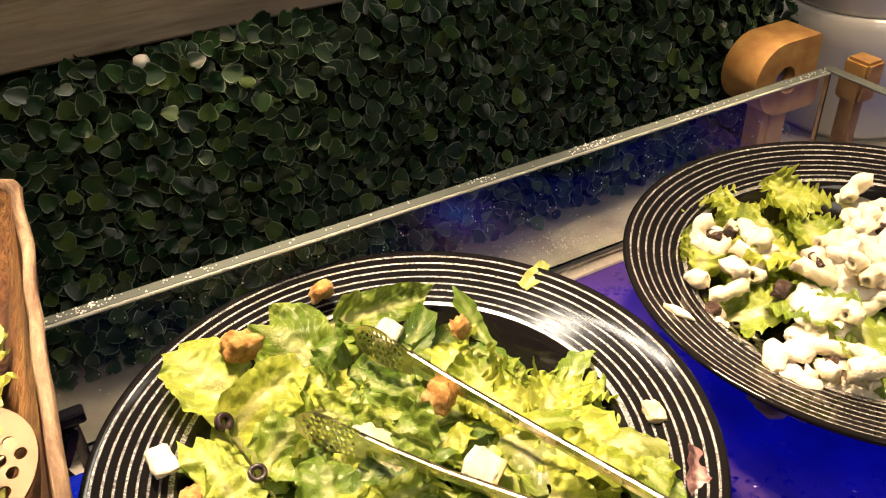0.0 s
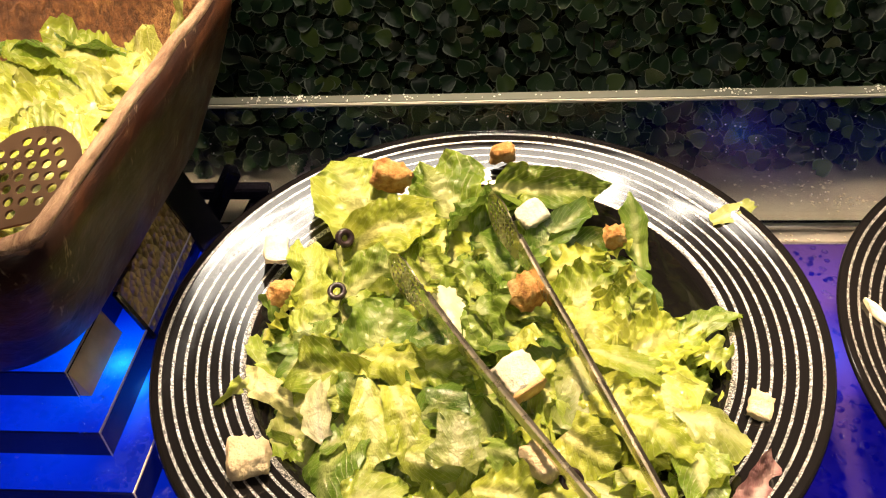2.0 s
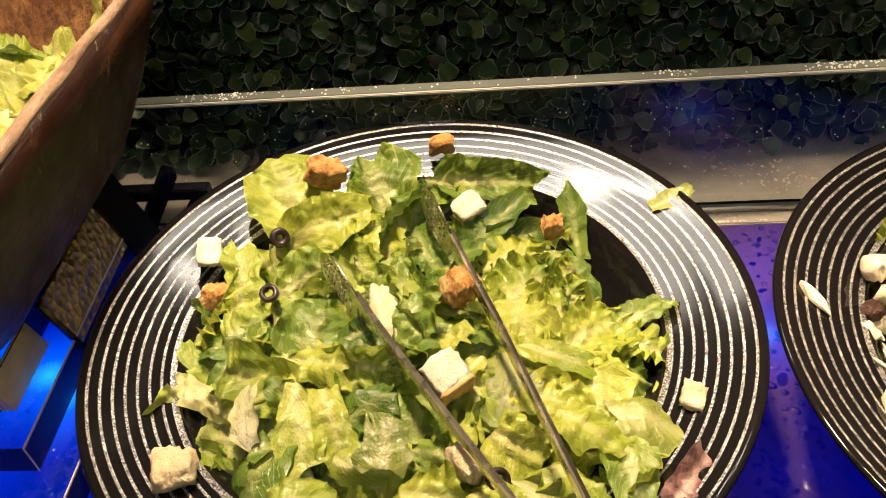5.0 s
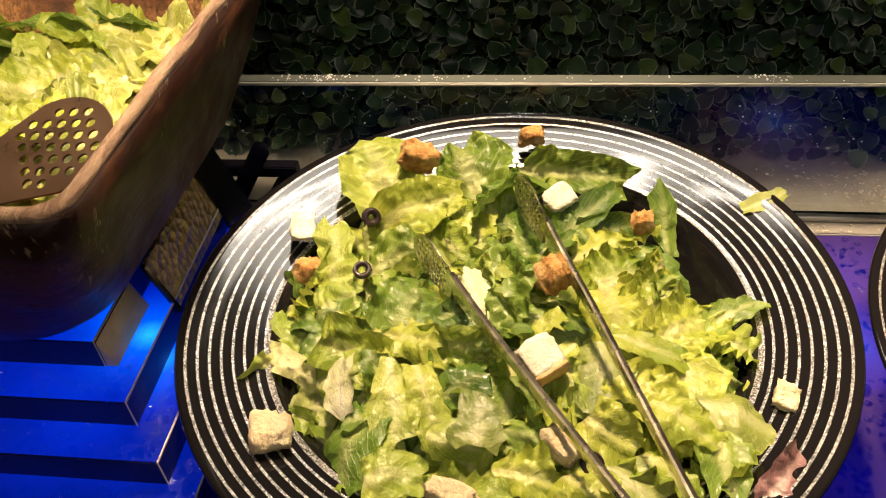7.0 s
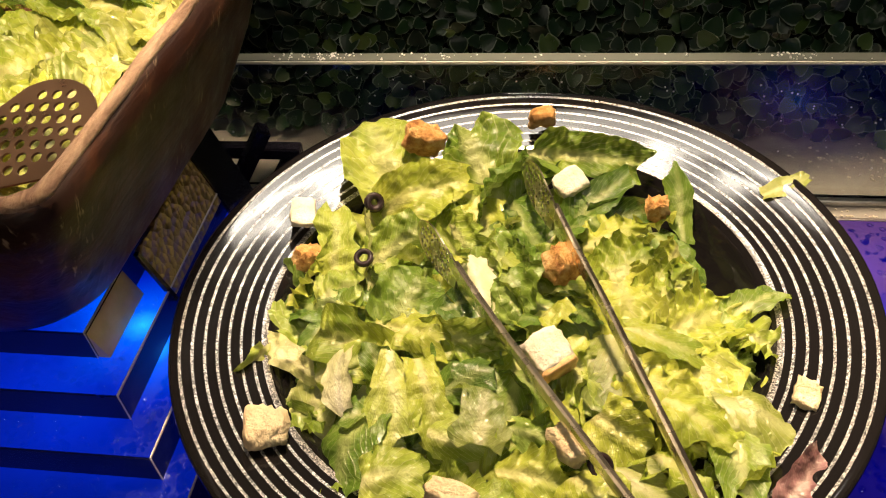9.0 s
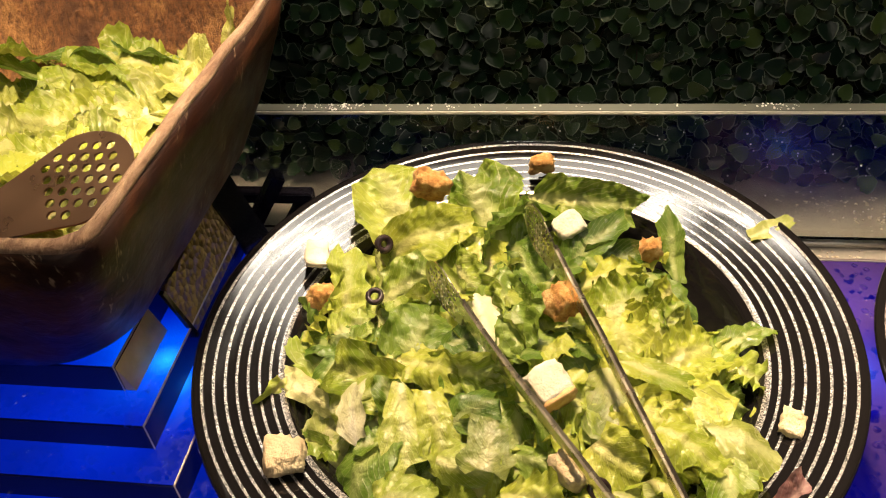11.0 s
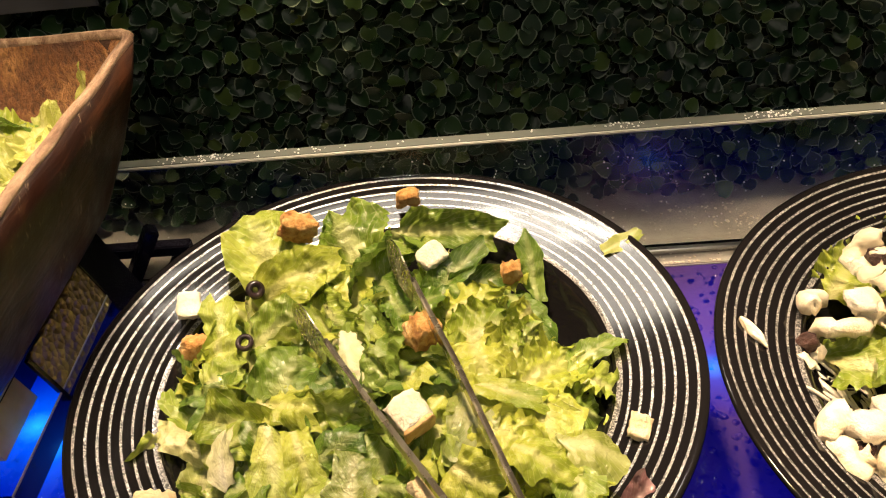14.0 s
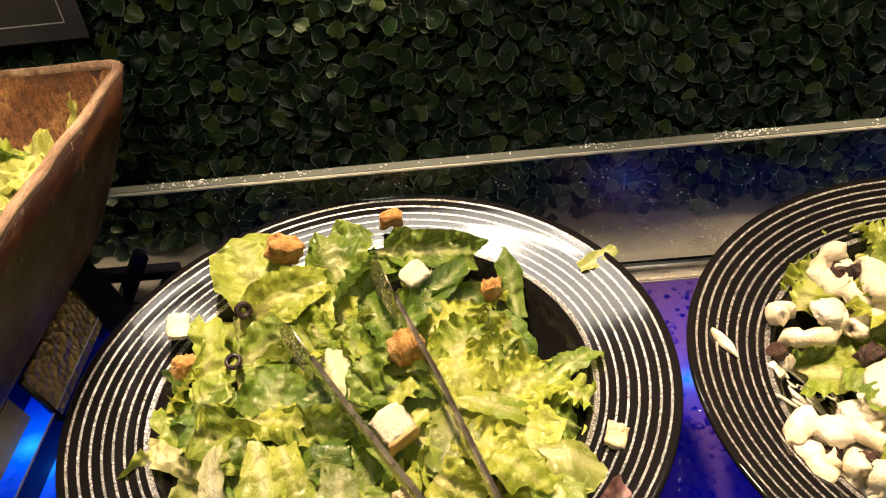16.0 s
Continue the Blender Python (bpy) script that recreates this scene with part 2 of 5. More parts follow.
lk(M_RIMWOOD, coords(M_RIMWOOD), rco.inputs[0])
rn = noise_tex(M_RIMWOOD, 60, 8, 0.72, rco.outputs[0], 0.4)
lk(M_RIMWOOD, ramp(M_RIMWOOD, rn, [(0.3, (0.05, 0.022, 0.012)), (0.42, (0.15, 0.085, 0.05)), (0.54, (0.25, 0.165, 0.105)), (0.68, (0.4, 0.29, 0.2))]), bsdf(M_RIMWOOD).inputs["Base Color"])
bump(M_RIMWOOD, rn, 0.8, 0.004)
# rough carved inside wood, its tone raised to stand in for lamp light
M_BRIGHTWOOD = mat("rough_brightened_wood_inside", (0.3, 0.13, 0.05), 0.7)
fco = nd(M_BRIGHTWOOD, "ShaderNodeMapping")
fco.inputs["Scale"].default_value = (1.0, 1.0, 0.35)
lk(M_BRIGHTWOOD, coords(M_BRIGHTWOOD), fco.inputs[0])
fibre = noise_tex(M_BRIGHTWOOD, 260, 5, 0.7, fco.outputs[0], 0.08)
tone = ramp(M_BRIGHTWOOD, noise_tex(M_BRIGHTWOOD, 16, 4), [(0.35, (0.07, 0.026, 0.012)), (0.48, (0.26, 0.11, 0.036)), (0.62, (0.48, 0.24, 0.085))])
lk(M_BRIGHTWOOD, mix_color(M_BRIGHTWOOD, ramp(M_BRIGHTWOOD, fibre, [(0.36, (0.85, 0.85, 0.85)), (0.62, (0, 0, 0))]), tone, (0.07, 0.026, 0.012)), bsdf(M_BRIGHTWOOD).inputs["Base Color"])
bump(M_BRIGHTWOOD, fibre, 1.0, 0.006)
M_BLOCKWOOD = mat("honey_pine_block", (0.5, 0.27, 0.08), 0.5)
bn = noise_tex(M_BLOCKWOOD, 50, 6)
lk(M_BLOCKWOOD, ramp(M_BLOCKWOOD, bn, [(0.3, (0.36, 0.17, 0.05)), (0.7, (0.6, 0.36, 0.12))]), bsdf(M_BLOCKWOOD).inputs["Base Color"])
M_BOARD = mat("grey_oak_board", (0.34, 0.28, 0.22), 0.55)
bco = nd(M_BOARD, "ShaderNodeMapping")
bco.inputs["Scale"].default_value = (1.2, 1, 16)
lk(M_BOARD, coords(M_BOARD), bco.inputs[0])
bw = noise_tex(M_BOARD, 9, 8, 0.65, bco.outputs[0], 0.8)
lk(M_BOARD, ramp(M_BOARD, bw, [(0.3, (0.2, 0.155, 0.12)), (0.5, (0.34, 0.28, 0.22)), (0.72, (0.44, 0.37, 0.3))]), bsdf(M_BOARD).inputs["Base Color"])
bump(M_BOARD, bw, 0.2, 0.001)

# metals, glass, lit counter
M_STEEL = mat("brushed_steel", (0.62, 0.6, 0.57), 0.28, 1.0)
sco = nd(M_STEEL, "ShaderNodeMapping")
sco.inputs["Scale"].default_value = (2, 60, 60)
lk(M_STEEL, coords(M_STEEL), sco.inputs[0])
sn = noise_tex(M_STEEL, 12, 5, 0.6, sco.outputs[0])
lk(M_STEEL, ramp(M_STEEL, sn, [(0.3, (0.22,) * 3), (0.7, (0.42,) * 3)]), bsdf(M_STEEL).inputs["Roughness"])
lk(M_STEEL, ramp(M_STEEL, noise_tex(M_STEEL, 14, 5), [(0.3, (0.45, 0.43, 0.4)), (0.7, (0.68, 0.66, 0.62))]), bsdf(M_STEEL).inputs["Base Color"])
M_LEDGE = mat("stained_satin_steel", (0.42, 0.4, 0.37), 0.38, 0.35)
lk(M_LEDGE, ramp(M_LEDGE, noise_tex(M_LEDGE, 25, 7, 0.65), [(0.3, (0.3, 0.28, 0.25)), (0.6, (0.46, 0.44, 0.4)), (0.8, (0.6, 0.57, 0.52))]), bsdf(M_LEDGE).inputs["Base Color"])
M_TONG = mat("polished_steel_tongs", (0.7, 0.65, 0.53), 0.16, 1.0)
lk(M_TONG, ramp(M_TONG, noise_tex(M_TONG, 60, 4), [(0.3, (0.2,) * 3), (0.8, (0.36,) * 3)]), bsdf(M_TONG).inputs["Roughness"])
# dark steel with the bowl's brown reflection put into its base colour
M_DARKSTEEL = mat("steel_bowl_reflection", (0.2, 0.13, 0.09), 0.3, 0.9)
lk(M_DARKSTEEL, ramp(M_DARKSTEEL, noise_tex(M_DARKSTEEL, 40, 4), [(0.3, (0.24,) * 3), (0.8, (0.4,) * 3)]), bsdf(M_DARKSTEEL).inputs["Roughness"])
M_HAMMER = mat("hammered_steel", (0.62, 0.46, 0.2), 0.26, 0.55)
hv = nd(M_HAMMER, "ShaderNodeTexVoronoi", Scale=190)
hv.feature = "F1"
lk(M_HAMMER, coords(M_HAMMER), hv.inputs["Vector"])
bump(M_HAMMER, hv.outputs["Distance"], 1.0, 0.005)
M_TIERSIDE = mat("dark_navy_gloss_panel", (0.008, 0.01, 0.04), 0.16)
bump(M_TIERSIDE, noise_tex(M_TIERSIDE, 60, 3), 0.1, 0.001)
# warm reflection on the polished steel side, put into a brass base colour
M_WARMSIDE = mat("warm_reflection_on_steel", (0.6, 0.45, 0.2), 0.4, 0.15)
lk(M_WARMSIDE, ramp(M_WARMSIDE, noise_tex(M_WARMSIDE, 40, 5), [(0.3, (0.55, 0.38, 0.14)), (0.7, (0.78, 0.6, 0.3))]), bsdf(M_WARMSIDE).inputs["Base Color"])
M_BLACK = mat("black_lacquered_steel", (0.008, 0.008, 0.014), 0.15)
bump(M_BLACK, noise_tex(M_BLACK, 200, 2), 0.15, 0.0006)


def blue_glow(name, glow, base, strength, glow_spots, start=None):
    """A wet surface with blue light put in as glow, stronger at the given spots, with water drops on it."""
    m = mat(name, base, 0.1)
    b = bsdf(m)
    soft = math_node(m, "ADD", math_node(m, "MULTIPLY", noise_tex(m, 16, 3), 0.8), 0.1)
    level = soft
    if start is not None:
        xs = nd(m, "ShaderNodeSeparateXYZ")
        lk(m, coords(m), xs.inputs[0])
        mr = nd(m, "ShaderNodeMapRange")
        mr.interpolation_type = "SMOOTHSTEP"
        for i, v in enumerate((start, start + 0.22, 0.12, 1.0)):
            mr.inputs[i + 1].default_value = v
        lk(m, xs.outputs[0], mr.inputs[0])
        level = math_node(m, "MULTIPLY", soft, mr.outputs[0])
    for lx, ly, reach, gain in glow_spots:
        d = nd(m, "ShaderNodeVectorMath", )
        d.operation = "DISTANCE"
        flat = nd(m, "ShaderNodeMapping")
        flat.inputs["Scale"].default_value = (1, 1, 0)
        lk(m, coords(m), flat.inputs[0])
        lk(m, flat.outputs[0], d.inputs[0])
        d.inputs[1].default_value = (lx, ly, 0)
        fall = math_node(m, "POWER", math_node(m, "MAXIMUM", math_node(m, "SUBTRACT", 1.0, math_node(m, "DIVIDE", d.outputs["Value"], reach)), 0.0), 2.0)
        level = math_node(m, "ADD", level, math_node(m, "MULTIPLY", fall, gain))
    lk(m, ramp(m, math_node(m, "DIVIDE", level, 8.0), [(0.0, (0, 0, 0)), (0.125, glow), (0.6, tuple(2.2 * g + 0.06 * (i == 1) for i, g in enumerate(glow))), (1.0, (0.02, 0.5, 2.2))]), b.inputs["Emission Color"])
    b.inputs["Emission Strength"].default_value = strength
    v = nd(m, "ShaderNodeTexVoronoi", Scale=120)
    v.feature = "SMOOTH_F1"
    lk(m, coords(m), v.inputs["Vector"])
    drops = ramp(m, v.outputs["Distance"], [(0.12, (1, 1, 1)), (0.3, (0, 0, 0))])
    patch = ramp(m, noise_tex(m, 22, 3), [(0.45, (0, 0, 0)), (0.6, (1, 1, 1))])
    h = math_node(m, "ADD", math_node(m, "MULTIPLY", drops, patch), math_node(m, "MULTIPLY", noise_tex(m, 55, 3), 0.5))
    bump(m, h, 1.0, 0.005)
    return m


M_COUNTER = blue_glow("blue_lit_wet_counter", (0.002, 0.004, 0.5), (0.048, 0.026, 0.052), 0.58, [(0.411, 0.437, 0.05, 8.0), (0.42, 0.49, 0.07, 0.8), (0.40, 0.33, 0.09, 0.3), (0.06, 0.24, 0.12, 0.6)], 0.27)
# the tiers are no lamps: their glow replaces blue light falling on steel
M_TIER = blue_glow("blue_glow_wet_tier", (0.0, 0.014, 0.42), (0.006, 0.008, 0.02), 1.3, [(-0.004, 0.338, 0.05, 7.0), (-0.03, 0.30, 0.08, 0.9)])
M_GLASS = mat("clear_glass", (0.88, 0.92, 0.9), 0.0)
bsdf(M_GLASS).inputs["Transmission Weight"].default_value = 1.0
bsdf(M_GLASS).inputs["IOR"].default_value = 1.5
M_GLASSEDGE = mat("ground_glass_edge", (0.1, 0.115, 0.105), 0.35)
# pale colour stands in for light caught along the glass bevel
M_ARRIS = mat("glass_arris_glint", (0.4, 0.42, 0.39), 0.25)
M_SPECK = mat("water_specks", (0.8, 0.82, 0.82), 0.15)
M_DROP = mat("water", (0.95, 0.97, 1.0), 0.0)
bsdf(M_DROP).inputs["Transmission Weight"].default_value = 1.0
bsdf(M_DROP).inputs["IOR"].default_value = 1.33
M_WALL = mat("plain_grey_wall", (0.3, 0.27, 0.24), 0.8)
lk(M_WALL, ramp(M_WALL, noise_tex(M_WALL, 5, 5), [(0.3, (0.25, 0.225, 0.2)), (0.7, (0.34, 0.31, 0.28))]), bsdf(M_WALL).inputs["Base Color"])
M_PLAINSTEEL = mat("pale_satin_grey", (0.55, 0.52, 0.48), 0.45)
M_WHITE = mat("white_glazed_ceramic", (0.75, 0.73, 0.7), 0.2)
M_SIGN = mat("dark_grey_card", (0.06, 0.06, 0.062), 0.45)
lk(M_SIGN, ramp(M_SIGN, noise_tex(M_SIGN, 30, 5), [(0.3, (0.085, 0.085, 0.09)), (0.7, (0.12, 0.12, 0.125))]), bsdf(M_SIGN).inputs["Base Color"])
M_INK = mat("white_print", (0.8, 0.8, 0.8), 0.6)


def food(name, stops, scale, rough, bstr, bscale):
    m = mat(name, stops[0][1], rough)
    n = noise_tex(m, scale, 6, 0.65)
    lk(m, ramp(m, n, stops), bsdf(m).inputs["Base Color"])
    bump(m, noise_tex(m, bscale, 5, 0.7), bstr, 0.005)
    return m


M_TOAST = food("toasted_bread", [(0.34, (0.36, 0.14, 0.035)), (0.48, (0.66, 0.35, 0.1)), (0.64, (0.82, 0.58, 0.27))], 110, 0.75, 1.0, 330)
M_BREAD = food("pale_bread", [(0.3, (0.6, 0.44, 0.24)), (0.55, (0.78, 0.66, 0.44)), (0.8, (0.85, 0.77, 0.6))], 60, 0.7, 1.0, 200)
M_FETA = food("white_feta", [(0.3, (0.56, 0.5, 0.36)), (0.5, (0.72, 0.69, 0.56)), (0.7, (0.8, 0.78, 0.68))], 70, 0.5, 0.7, 190)
M_BROWNTOP = food("fried_cheese_skin", [(0.3, (0.5, 0.25, 0.07)), (0.7, (0.8, 0.6, 0.32))], 90, 0.6, 0.5, 200)
M_OLIVE = food("black_olive", [(0.3, (0.012, 0.008, 0.012)), (0.8, (0.05, 0.03, 0.03))], 60, 0.2, 0.2, 150)
M_PASTA = food("creamy_macaroni", [(0.3, (0.7, 0.57, 0.36)), (0.5, (0.78, 0.69, 0.5)), (0.7, (0.84, 0.79, 0.66))], 60, 0.3, 0.6, 130)
M_CREAM = food("cream_dressing", [(0.3, (0.72, 0.64, 0.5)), (0.7, (0.85, 0.81, 0.72))], 60, 0.25, 0.8, 140)
M_RAISIN = food("dark_raisin", [(0.3, (0.02, 0.01, 0.01)), (0.8, (0.09, 0.04, 0.03))], 80, 0.35, 1.0, 160)
M_HOLE = mat("dark_gap", (0.01, 0.01, 0.01), 0.8)


# ---- building helpers ----
def mesh_of(bm, name, material, smooth=True):
    me = bpy.data.meshes.new(name)
    bm.normal_update()
    bm.to_mesh(me)
    bm.free()
    for mm in (material if isinstance(material, (list, tuple)) else [material]):
        me.materials.append(mm)
    if smooth:
        me.polygons.foreach_set("use_smooth", [True] * len(me.polygons))
    return me


def thing(name, at, label, category, group="", kind=""):
    ob = new(name)
    ob.empty_display_size = 0.02
    ob.matrix_world = at if isinstance(at, Matrix) else Matrix.Translation(at)
    return tagged(ob, label, category, group, kind)


def part(name, bm, material, parent, label="", m=None, smooth=True):
    """Links a bmesh (or a mesh) as one mesh object under a thing or part; m is its pose in the parent's space."""
    me = bm if isinstance(bm, bpy.types.Mesh) else mesh_of(bm, name, material, smooth)
    ob = new(name, me)
    ob.parent = parent
    if m is not None:
        ob.matrix_basis = m
    if label:
        ob["label"] = label
    return ob


def solid(name, bm, material, label, category, kind="", at=None, smooth=False, group=""):
    ob = new(name, mesh_of(bm, name, material, smooth))
    if at is not None:
        ob.matrix_world = at if isinstance(at, Matrix) else Matrix.Translation(at)
    return tagged(ob, label, category, group, kind)


def box(x0, x1, y0, y1, z0, z1, bevel=0.0, seg=2):
    bm = bmesh.new()
    bmesh.ops.create_cube(bm, size=1)
    for v in bm.verts:
        v.co = Vector((x0 + (v.co.x + 0.5) * (x1 - x0), y0 + (v.co.y + 0.5) * (y1 - y0), z0 + (v.co.z + 0.5) * (z1 - z0)))
    if bevel:
        bmesh.ops.bevel(bm, geom=bm.edges[:], offset=bevel, segments=seg, affect="EDGES")
    return bm


def revolve(profile, n=96):
    """Turns a profile of (radius, z) about the z axis."""
    bm = bmesh.new()
    rings = []
    for r, z in profile:
        if r < 1e-5:
            rings.append([bm.verts.new((0, 0, z))])
        else:
            rings.append([bm.verts.new((r * math.cos(2 * math.pi * i / n), r * math.sin(2 * math.pi * i / n), z)) for i in range(n)])
    for a, b in zip(rings, rings[1:]):
        for i in range(n):
            j = (i + 1) % n
            if len(a) == 1:
                bm.faces.new((a[0], b[j], b[i]))
            elif len(b) == 1:
                bm.faces.new((a[i], a[j], b[0]))
            else:
                bm.faces.new((a[i], a[j], b[j], b[i]))
    bmesh.ops.recalc_face_normals(bm, faces=bm.faces[:])
    return bm


def tube(points, radius, n=8, closed_ends=True):
    """A round bar along points; radius may be one number or one for each point."""
    bm = bmesh.new()
    rings = []
    for i, p in enumerate(points):
        p = Vector(p)
        d = (Vector(points[min(i + 1, len(points) - 1)]) - Vector(points[max(i - 1, 0)])).normalized()
        a = d.orthogonal().normalized() if i == 0 else (rings[-1][1] - d * rings[-1][1].dot(d)).normalized()
        b = d.cross(a)
        r = radius[i] if isinstance(radius, (list, tuple)) else radius
        rings.append(([bm.verts.new(p + r * (math.cos(2 * math.pi * k / n) * a + math.sin(2 * math.pi * k / n) * b)) for k in range(n)], a))
    for (ra, _), (rb, _) in zip(rings, rings[1:]):
        for k in range(n):
            bm.faces.new((ra[k], ra[(k + 1) % n], rb[(k + 1) % n], rb[k]))
    if closed_ends:
        bm.faces.new(rings[0][0][::-1])
        bm.faces.new(rings[-1][0])
    return bm


def beam(p, q, w, h, bevel=0.0015):
    """A square bar from p to q."""
    p, q = Vector(p), Vector(q)
    d = q - p
    bm = box(-w / 2, w / 2, -h / 2, h / 2, 0, d.length, bevel)
    bmesh.ops.transform(bm, matrix=Matrix.Translation(p) @ d.to_track_quat("Z", "Y").to_matrix().to_4x4(), verts=bm.verts[:])
    return bm


COUNTER = 0.81

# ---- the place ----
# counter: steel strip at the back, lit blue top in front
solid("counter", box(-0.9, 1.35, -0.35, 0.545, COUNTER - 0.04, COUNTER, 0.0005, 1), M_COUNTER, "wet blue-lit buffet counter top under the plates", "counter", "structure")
solid("counter_ledge", box(-0.9, 1.35, 0.5455, 0.72, COUNTER - 0.04, COUNTER + 0.001, 0.001), M_LEDGE, "stained brushed steel ledge behind the blue counter", "ledge", "structure")
solid("counter_front", box(-0.9, 1.35, -0.36, -0.3505, 0.0, COUNTER, 0.002), M_WALL, "plain grey front of the buffet counter", "counter", "structure")
solid("floor", box(-2.5, 3, -3, 1.2, -0.05, 0.0), M_WALL, "plain grey floor in front of the counter", "floor", "structure")
solid("wall_north", box(-2.5, 3, 1.0, 1.1, 0.0, 2.6), M_WALL, "plain grey wall behind the buffet", "wall", "structure")
solid("wall_south", box(-2.5, 3, -3.1, -3.0, 0.0, 2.6), M_WALL, "plain grey wall of the dining room", "wall", "structure")
solid("wall_east", box(3.0, 3.1, -3.1, 1.1, 0.0, 2.6), M_WALL, "plain grey side wall of the room", "wall", "structure")
solid("wall_west", box(-2.6, -2.5, -3.1, 1.1, 0.0, 2.6), M_WALL, "plain grey side wall of the room", "wall", "structure")
solid("ceiling", box(-2.6, 3.1, -3.1, 1.1, 2.6, 2.7), M_WALL, "plain grey ceiling over the buffet", "ceiling", "structure")
solid("trim", box(-0.9, 0.86, 0.672, 0.70, 1.062, 1.135, 0.002), M_BOARD, "grey-brown oak board above the boxwood", "board", "structure")


# ---- boxwood screen ----
def box_leaf(seed):
    """A small notched oval leaf about 1 long, lying in the xy plane, cupped; UV x across, y along."""
    rng = random.Random(seed)
    nu, nv = 4, 5
    verts, uvs, faces = [], [], []
    cup, fold, notch = rng.uniform(0.1, 0.35), rng.uniform(-0.3, 0.12), rng.uniform(0.12, 0.24)
    for j in range(nv + 1):
        v = j / nv
        w = 0.5 * math.sin(math.pi * min(1, 0.05 + 0.77 * v ** 1.15)) ** 0.7
        for i in range(nu + 1):
            u = 2 * i / nu - 1
            y = v - (notch * (1 - abs(u)) ** 2 + 0.2 * u ** 4 if j == nv else 0) - (0.06 * u * u if j == nv - 1 else 0)
            verts.append((u * w, y, cup * (u * w) ** 2 * 2.2 + fold * v * v + 0.02 * rng.uniform(-1, 1)))
            uvs.append((0.5 + 0.5 * u, v))
    for j in range(nv):
        for i in range(nu):
            a = j * (nu + 1) + i
            faces.append((a, a + 1, a + nu + 2, a + nu + 1))
    return verts, uvs, faces


def mesh_from(name, verts, faces, uvs, material, smooth=True):
    me = bpy.data.meshes.new(name)
    me.from_pydata(verts, [], faces)
    lay = me.uv_layers.new(name="uv")
    idx = np.zeros(len(me.loops), dtype=np.int32)
    me.loops.foreach_get("vertex_index", idx)
    lay.data.foreach_set("uv", np.asarray(uvs, dtype=np.float32)[idx].ravel())
    me.materials.append(material)
    if smooth:
        me.polygons.foreach_set("use_smooth", [True] * len(me.polygons))
    me.update()
    return me


LEAFS = [box_leaf(s) for s in range(6)]
hedge = thing("boxwood_screen", (0, 0, 0), "dark green artificial boxwood screen with small glossy leaves", "hedge", kind="structure")
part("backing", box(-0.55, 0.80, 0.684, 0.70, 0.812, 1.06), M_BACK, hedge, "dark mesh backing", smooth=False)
rng = random.Random(5)
spots = []
step = 0.0108
row = 0
z = 0.822
while z < 1.068:
    x = -0.52 + (row % 2) * step / 2
    while x < 0.80:
        for layer in range(3):
            spots.append((x + rng.uniform(-0.006, 0.006), 0.644 + 0.013 * layer + rng.uniform(-0.006, 0.007), z + rng.uniform(-0.006, 0.006)))
        x += step * 1.5
    z += step * 0.95
    row += 1


def leaf_pose(p, size):
    """Leaves hang out of the screen in all directions, most faces turned out and up."""
    spin = Euler((math.radians(rng.gauss(62, 30)), math.radians(rng.gauss(0, 30)), 0)).to_matrix().to_4x4()
    around = Matrix.Rotation(rng.uniform(0, 2 * math.pi), 4, "Z")
    return Matrix.Translation(p) @ spin @ around @ Matrix.Translation((0, -0.4 * size, 0)) @ Matrix.Diagonal((size, size, size, 1))


single = sorted(range(len(spots)), key=lambda i: abs(spots[i][0] - 0.26) + 2 * (spots[i][1] - 0.64) + 0.6 * abs(spots[i][2] - 0.98))[:290]
single = set(single)
leaf_meshes = [mesh_from("leaf", v, f, u, M_HEDGE) for v, u, f in LEAFS]
AV, AF, AU = [], [], []
base = 0
for i, p in enumerate(spots):
    m = leaf_pose(p, rng.uniform(0.0115, 0.018))
    k = rng.randrange(6)
    if i in single:
        part("leaf", leaf_meshes[k], M_HEDGE, hedge, m=m)
    else:
        v, u, f = LEAFS[k]
        a = np.c_[np.array(v), np.ones(len(v))] @ np.array(m).T
        AV.append(a[:, :3])
        AF += [tuple(q + base for q in ff) for ff in f]
        AU += u
        base += len(v)
rest = part("leaves", mesh_from("leaves", np.concatenate(AV).tolist(), AF, AU, M_HEDGE), M_HEDGE, hedge, "many small overlapping leaves")
rest["kind"] = "stuff"
tw = bmesh.new()
for i in range(260):
    p = Vector((rng.uniform(-0.5, 0.79), 0.682, rng.uniform(0.83, 1.05)))
    q = p + Vector((rng.uniform(-0.012, 0.012), -0.03, rng.uniform(-0.008, 0.014)))
    t = tube([p, (p + q) / 2 + Vector((0.002, 0, 0.002)), q], 0.0008, 4)
    me = bpy.data.meshes.new("twig")
    t.to_mesh(me)
    t.free()
    tw.from_mesh(me)
twigs = part("twigs", tw, M_TWIG, hedge, "thin dark twigs")
twigs["kind"] = "stuff"
bud = solid("ornament_bead", revolve([(0, -0.006), (0.005, -0.004), (0.0062, 0), (0.005, 0.004), (0, 0.006)], 16), M_WHITE, "small pearly white bead caught at the top of the boxwood", "bead", at=(0.136, 0.655, 1.057), smooth=True)

# ---- glass guard ----
guard = thing("glass_guard", (0, 0, 0), "low clear glass guard with a ground edge, flecked with water", "glass guard")
GY, GZ = 0.5705, 0.927
pane = part("pane", box(-0.88, 0.764, GY - 0.006, GY + 0.006, COUNTER + 0.002, GZ, 0.0004, 1), M_GLASS, guard, "clear back pane", smooth=False)
pane.visible_shadow = False
side = part("pane", box(0.766, 0.778, 0.10, GY + 0.006, COUNTER + 0.002, GZ, 0.0004, 1), M_GLASS, guard, "clear side pane", smooth=False)
side.visible_shadow = False
